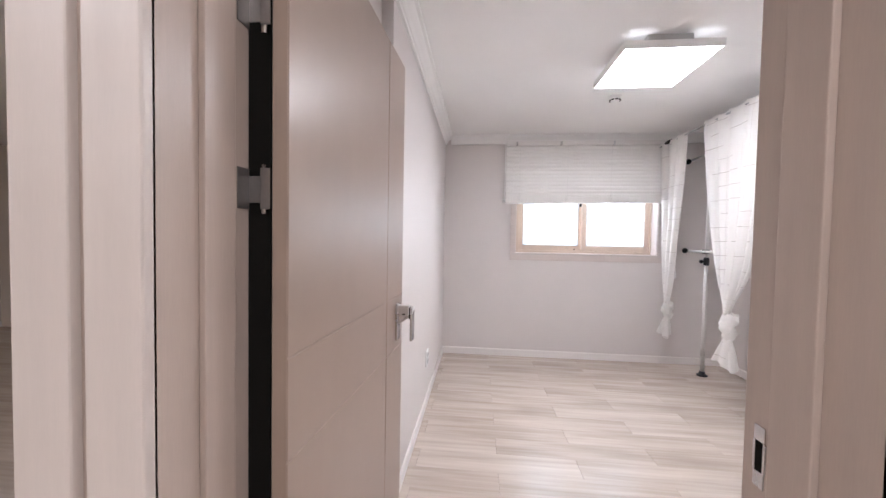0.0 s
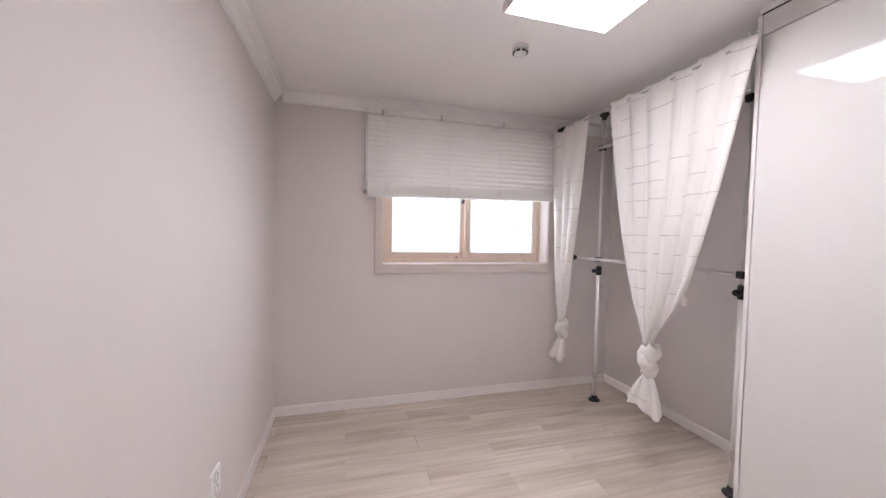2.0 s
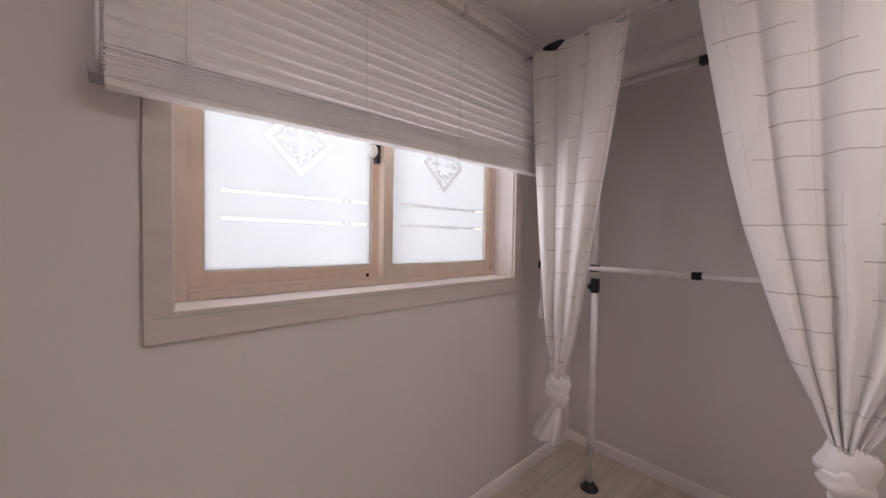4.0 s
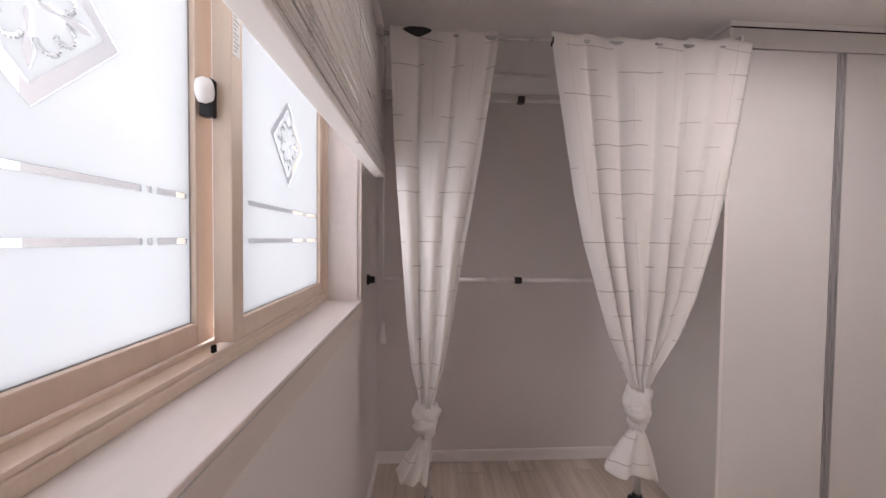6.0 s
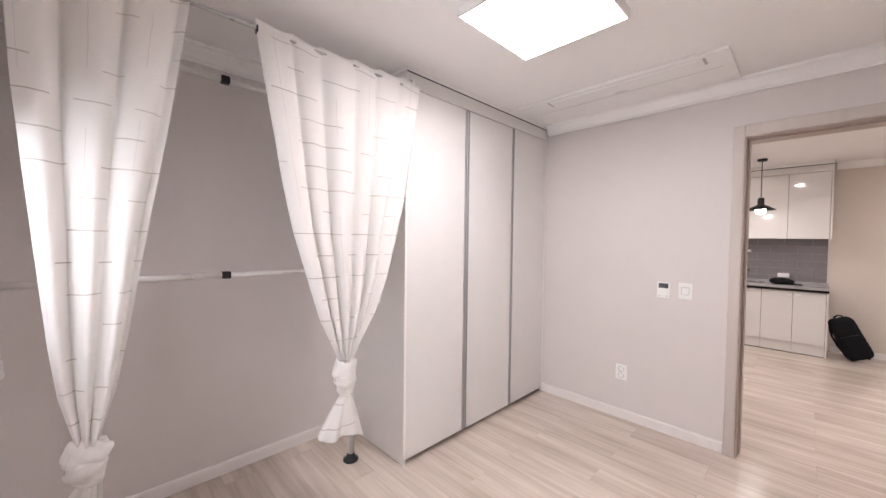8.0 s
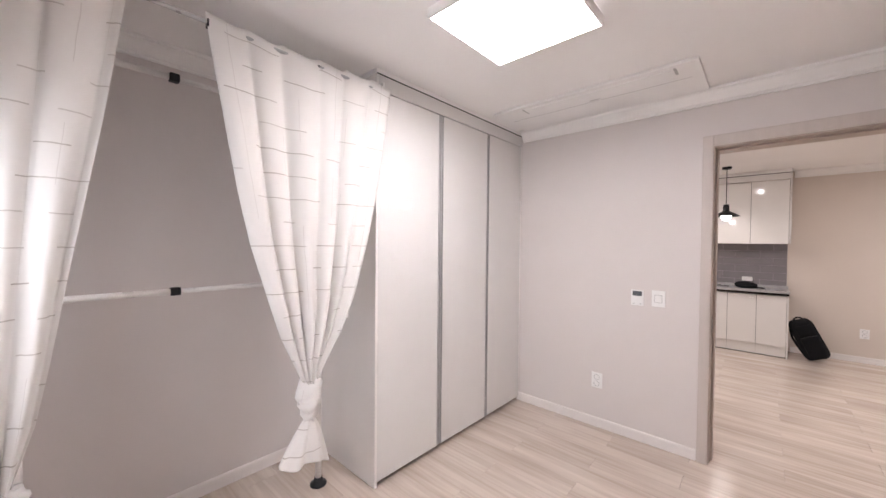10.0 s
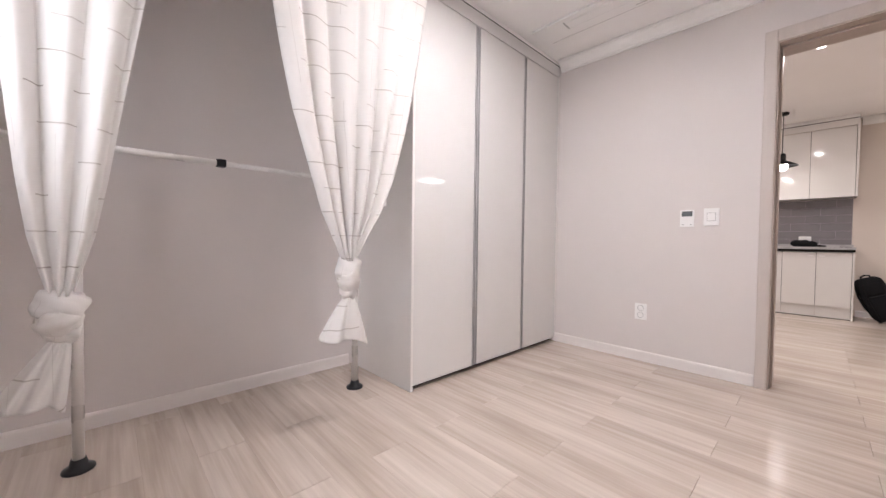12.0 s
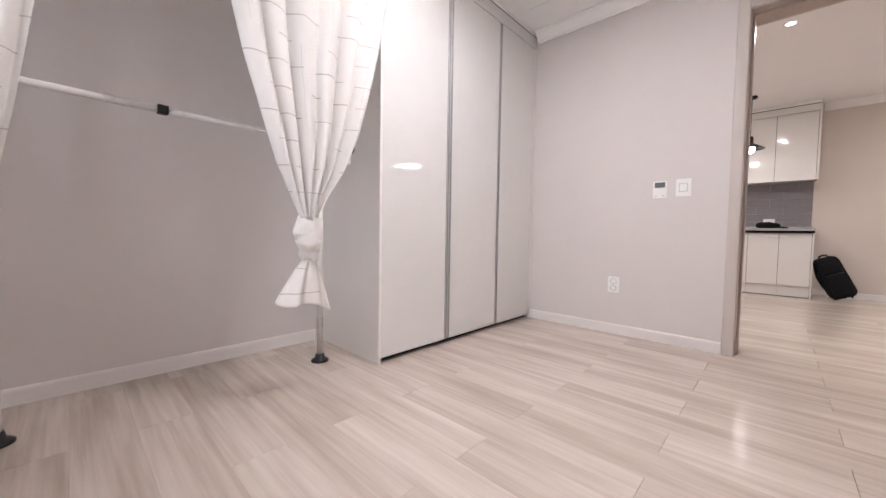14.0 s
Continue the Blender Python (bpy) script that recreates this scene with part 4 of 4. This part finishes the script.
# ---- the kitchen beyond the door ----
LF, UF = -3.685, -3.865     # fronts of the lower and the upper cabinets
for x0, x1, nm in ((0.462, 0.780, 0), (0.780, 1.108, 1), (1.108, 1.74, 0), (1.74, 2.4, 1), (2.4, 3.2, 0)):
    c = thing("kitchen_base_cabinet", "cream glossy kitchen base cabinet under the worktop", "kitchen cabinet", "kitchen base cabinets")
    part("body", box((x0 + 0.001, KY + 0.002, 0.15), (x1 - 0.001, LF - 0.02, 0.872)), CAB, c)
    part("plinth", box((x0 + 0.001, KY + 0.05, 0.008), (x1 - 0.001, LF - 0.03, 0.148)), CAB, c)
    # near-black strip paints the dark gap between plinth and floor
    part("plinth_seal", box((x0 + 0.001, KY + 0.05, 0.0), (x1 - 0.001, LF - 0.028, 0.009)), DARK, c)
    d = part("cabinet_door", box((x0 + 0.002, LF - 0.018, 0.155), (x1 - 0.002, LF, 0.868), 0.002), CAB, c)
    part("seam", box((x1 - 0.0032, LF - 0.016, 0.157), (x1 + 0.0022, LF - 0.010, 0.866)), DARK, c)
    hx = x1 - 0.05 if nm == 0 else x0 + 0.05
    part("handle", box((hx - 0.030, LF, 0.812), (hx + 0.030, LF + 0.02, 0.826), 0.005, 2), PLASTIC, d, "small white knob handle")
end = thing("end_panel", "white end panel beside the base cabinets", "cabinet panel")
part("board", box((0.442, KY + 0.002, 0.0), (0.460, LF + 0.012, 0.875), 0.002), CAB, end)
part("floor_strip", box((0.440, LF - 0.028, 0.0), (0.4415, LF + 0.01, 0.15)), DARK, end)
top = thing("worktop", "grey stone worktop with a dark front edge", "worktop")
part("slab", box((0.435, KY + 0.002, 0.905), (3.2, LF + 0.035, 0.937), 0.004, 2), WORKTOP, top)
part("edge_strip", box((0.440, KY + 0.01, 0.875), (3.2, LF + 0.028, 0.905)), DARK, top, "black strip under the slab")
part("upstand", box((0.435, KY + 0.012, 0.937), (3.2, KY + 0.028, 0.972), 0.003), WORKTOP, top)
part("cooker_control", box((0.470, LF - 0.06, 0.937), (0.575, LF - 0.02, 0.941), 0.001), BLACK, top)
sink = thing("kitchen_sink", "inset steel sink in the grey worktop", "sink")
part("rim", boxes([((1.10, LF - 0.12, 0.937), (1.62, LF - 0.09, 0.943)), ((1.10, LF - 0.42, 0.937), (1.62, LF - 0.39, 0.943)), ((1.10, LF - 0.39, 0.937), (1.13, LF - 0.12, 0.943)), ((1.59, LF - 0.39, 0.937), (1.62, LF - 0.12, 0.943))], 0.002), STEEL, sink)
part("bowl", box((1.13, LF - 0.39, 0.9372), (1.59, LF - 0.12, 0.9385)), LCD, sink)
tap = thing("kitchen_tap", "curved chrome tap behind the sink", "tap")
part("spout", tube([(1.33, KY + 0.10, 0.937), (1.33, KY + 0.10, 1.10), (1.32, KY + 0.13, 1.15), (1.30, KY + 0.19, 1.16), (1.28, KY + 0.24, 1.12)], 0.012, 12), STEEL, tap)
part("lever", tube([(1.33, KY + 0.10, 1.0), (1.39, KY + 0.11, 1.03)], 0.006, 8), STEEL, tap)
for x0, x1 in ((0.455, 0.868), (0.868, 1.292), (1.292, 1.74), (1.74, 2.35), (2.35, 3.2)):
    c = thing("kitchen_wall_cabinet", "glossy cream kitchen wall cabinet under the ceiling", "kitchen cabinet", "kitchen wall cabinets")
    part("body", box((x0 + 0.001, KY + 0.002, 1.605), (x1 - 0.001, UF - 0.02, 2.515)), CAB, c)
    part("cabinet_door", box((x0 + 0.002, UF - 0.018, 1.600), (x1 - 0.002, UF, 2.512), 0.002), CAB, c)
    part("seam", box((x1 - 0.0032, UF - 0.016, 1.602), (x1 + 0.0022, UF - 0.012, 2.51)), DARK, c)
fil = thing("cabinet_filler", "cream filler board between wall cabinets and ceiling", "cabinet panel")
part("board", box((0.430, UF - 0.02, 2.522), (3.2, UF - 0.002, 2.612), 0.002), CAB, fil)
part("side_board", box((0.430, KY + 0.002, 1.600), (0.452, UF + 0.006, 2.612), 0.002), CAB, fil)
part("shadow_gap", box((0.434, KY + 0.002, 2.612), (3.2, UF - 0.010, 2.622)), DARK, fil)
part("ceiling_strip", box((0.432, KY + 0.002, 2.622), (3.2, UF - 0.005, H - 0.001)), CEILING, fil)
shelf = thing("wall_shelf", "small white rail shelf on the tiled wall", "shelf")
part("board", box((1.28, KY + 0.013, 1.395), (1.78, KY + 0.13, 1.425), 0.006, 2), PLASTIC, shelf)
ks = thing("tile_socket", "white socket box on the grey tiles", "wall socket")
part("box", box((0.835, KY + 0.013, 1.02), (0.965, KY + 0.05, 1.085), 0.008, 2), PLASTIC, ks)
cloth = thing("black_pouch", "crumpled black pouch lying on the worktop", "pouch")
bm = bmesh.new()
bmesh.ops.create_icosphere(bm, subdivisions=3, radius=1)
for v in bm.verts:
    k = 1 + 0.25 * noise.noise(v.co * 1.7) + 0.10 * noise.noise(v.co * 4)
    v.co = Vector((v.co.x * 0.135 * k + 0.915, v.co.y * 0.09 * k + LF - 0.17, max(0.9372, 0.975 + v.co.z * 0.055 * k)))
part("bag", bm, BAG, cloth, smooth=True)
part("strap", tube([(0.82, LF - 0.15, 0.948), (0.76, LF - 0.13, 0.955), (0.70, LF - 0.16, 0.948), (0.74, LF - 0.20, 0.947), (0.81, LF - 0.19, 0.949)], 0.010, 8), BAG, cloth)
splash = structure(link("wall_tiling", box((0.452, KY, 0.937), (3.2, KY + 0.008, 1.60)), GROUT), "grey brick-bond wall tiles over the worktop", "wall tiles")

pend = thing("pendant_lamp", "black pendant lamp with a wide shade and lit bulb", "pendant lamp", at=(1.118, -3.235, 0))
part("canopy", lathe([(0, H), (0.055, H), (0.055, H - 0.022), (0.045, H - 0.03), (0, H - 0.03)], 24), BLACK, pend, smooth=True)
part("cord", tube([(0, 0, H - 0.03), (0, 0, 2.14)], 0.005, 8), BLACK, pend)
part("socket", lathe([(0, 2.15), (0.03, 2.145), (0.036, 2.12), (0.036, 2.06), (0.045, 2.05), (0, 2.05)], 20), BLACK, pend, smooth=True)
part("shade", lathe([(0.040, 2.052), (0.075, 2.035), (0.155, 1.985), (0.158, 1.978), (0.150, 1.980), (0.072, 2.027), (0.040, 2.044)], 36), BLACK, pend, "shallow black metal shade", smooth=True)
part("bulb", moved(lathe([(0, 0.055), (0.03, 0.05), (0.055, 0.015), (0.058, -0.01), (0.045, -0.045), (0.02, -0.058), (0, -0.06)], 24), Matrix.Translation((0, 0, 1.985))), BULB, pend, "glowing round bulb", smooth=True)

# a soft black trolley bag leaning towards the cabinet end
bag = thing("trolley_bag", "black soft trolley backpack leaning against the wall", "bag", at=(0.125, -3.80, 0.0))
tilt = pose(0, 0, 0, 0, 23, 8)


def bag_part(name, bm, label="", mat=BAG, smooth=False):
    m = Matrix.Translation((0, 0, 0.03)) @ tilt @ Matrix.Diagonal((0.84, 0.9, 1.0, 1.0))
    return part(name, moved(bm, m), mat, bag, label, smooth)


body = box((-0.150, -0.105, 0.02), (0.150, 0.105, 0.57), 0.085, 6)
for v in body.verts:
    v.co.x *= 1 + 0.10 * math.sin(v.co.z * 7) - 0.25 * max(0, v.co.z - 0.40)
    v.co += Vector((0.008 * noise.noise(v.co * 9), 0.010 * noise.noise(v.co * 7 + Vector((3, 1, 4))), 0))
bag_part("body", body, smooth=True)
bag_part("front_pocket", box((-0.110, 0.085, 0.06), (0.110, 0.135, 0.34), 0.035, 4), smooth=True)
bag_part("upper_pocket", box((-0.100, 0.085, 0.36), (0.100, 0.120, 0.50), 0.028, 4), smooth=True)
bag_part("carry_handle", tube([(-0.05, 0, 0.555), (-0.045, 0, 0.590), (0.0, 0, 0.602), (0.045, 0, 0.590), (0.05, 0, 0.555)], 0.011, 10))
for sx in (-0.09, 0.09):
    bag_part("strap", tube([(sx, -0.10, 0.52), (sx * 1.1, -0.135, 0.42), (sx * 1.15, -0.13, 0.25), (sx, -0.10, 0.10)], 0.016, 8))
    bag_part("wheel", moved(lathe([(0, 0.014), (0.026, 0.014), (0.030, 0.008), (0.030, -0.008), (0.026, -0.014), (0, -0.014)], 20), Matrix.Translation((sx, -0.07, 0.012)) @ Matrix.Rotation(radians(90), 4, "Y")), mat=BLACK)
bag_part("side_strap", tube([(0.150, 0.02, 0.48), (0.178, 0.02, 0.36), (0.168, 0.02, 0.22), (0.150, 0.02, 0.14)], 0.015, 8))
bag_part("zip", tube([(-0.10, 0.128, 0.345), (0.0, 0.134, 0.350), (0.10, 0.128, 0.345)], 0.004, 6), mat=BLACK)

# ---- tiles and planks, piece by piece ----
tile_mesh = None
row_h, tile_l = 0.1105, 0.30
for j in range(6):
    for i in range(10):
        x0 = 0.454 + tile_l * (i - 0.5 * (j % 2))
        x1 = min(x0 + tile_l, 3.2)
        x0 = max(x0, 0.454)
        if x1 - x0 < 0.03:
            continue
        z0 = 0.937 + row_h * j
        full = abs(x1 - x0 - tile_l) < 1e-6
        if full and tile_mesh:
            t = new("tile", tile_mesh)
            t.parent = splash
        else:
            t = part("tile", box((0.0015, 0, 0.0015), (x1 - x0 - 0.0015, 0.006, row_h - 0.0015), 0.0012, 1), TILE, splash)
            if full:
                tile_mesh = t.data
        t.location = (x0, KY + 0.007, z0)

ROW, LEN = 0.1875, 1.02
plank_mesh = {}
rest = bmesh.new()
j0 = math.floor((KY - 1.575) / ROW)
for j in range(j0, math.ceil((NY - 1.575) / ROW)):
    y0 = 1.575 + ROW * j
    y1 = min(y0 + ROW, NY)
    shift = 1.59 if j % 2 == 0 else 1.08
    for i in range(-9, 3):
        x0, x1 = shift + LEN * i, shift + LEN * (i + 1)
        x0, x1 = max(x0, WX), min(x1, W)
        if x1 - x0 < 0.02 or (y0 > L and x0 > -0.2):
            continue
        if x1 < -0.7 or y0 > L - 0.01:
            add_box(rest, (x0 + 0.0006, y0 + 0.0001, -0.006), (x1 - 0.0006, y1 - 0.0001, 0.0))
            continue
        key = (round(x1 - x0, 3), round(y1 - y0, 3))
        if key not in plank_mesh:
            p = part("plank", box((0.0008, 0.00012, -0.006), (x1 - x0 - 0.0008, y1 - y0 - 0.00012, 0.0), 0.0002, 1), FLOOR, floor)
            plank_mesh[key] = p.data
        else:
            p = new("plank", plank_mesh[key])
            p.parent = floor
        p.location = (x0, y0, 0)
tagged(part("far_planks", rest, FLOOR, floor), kind="stuff")
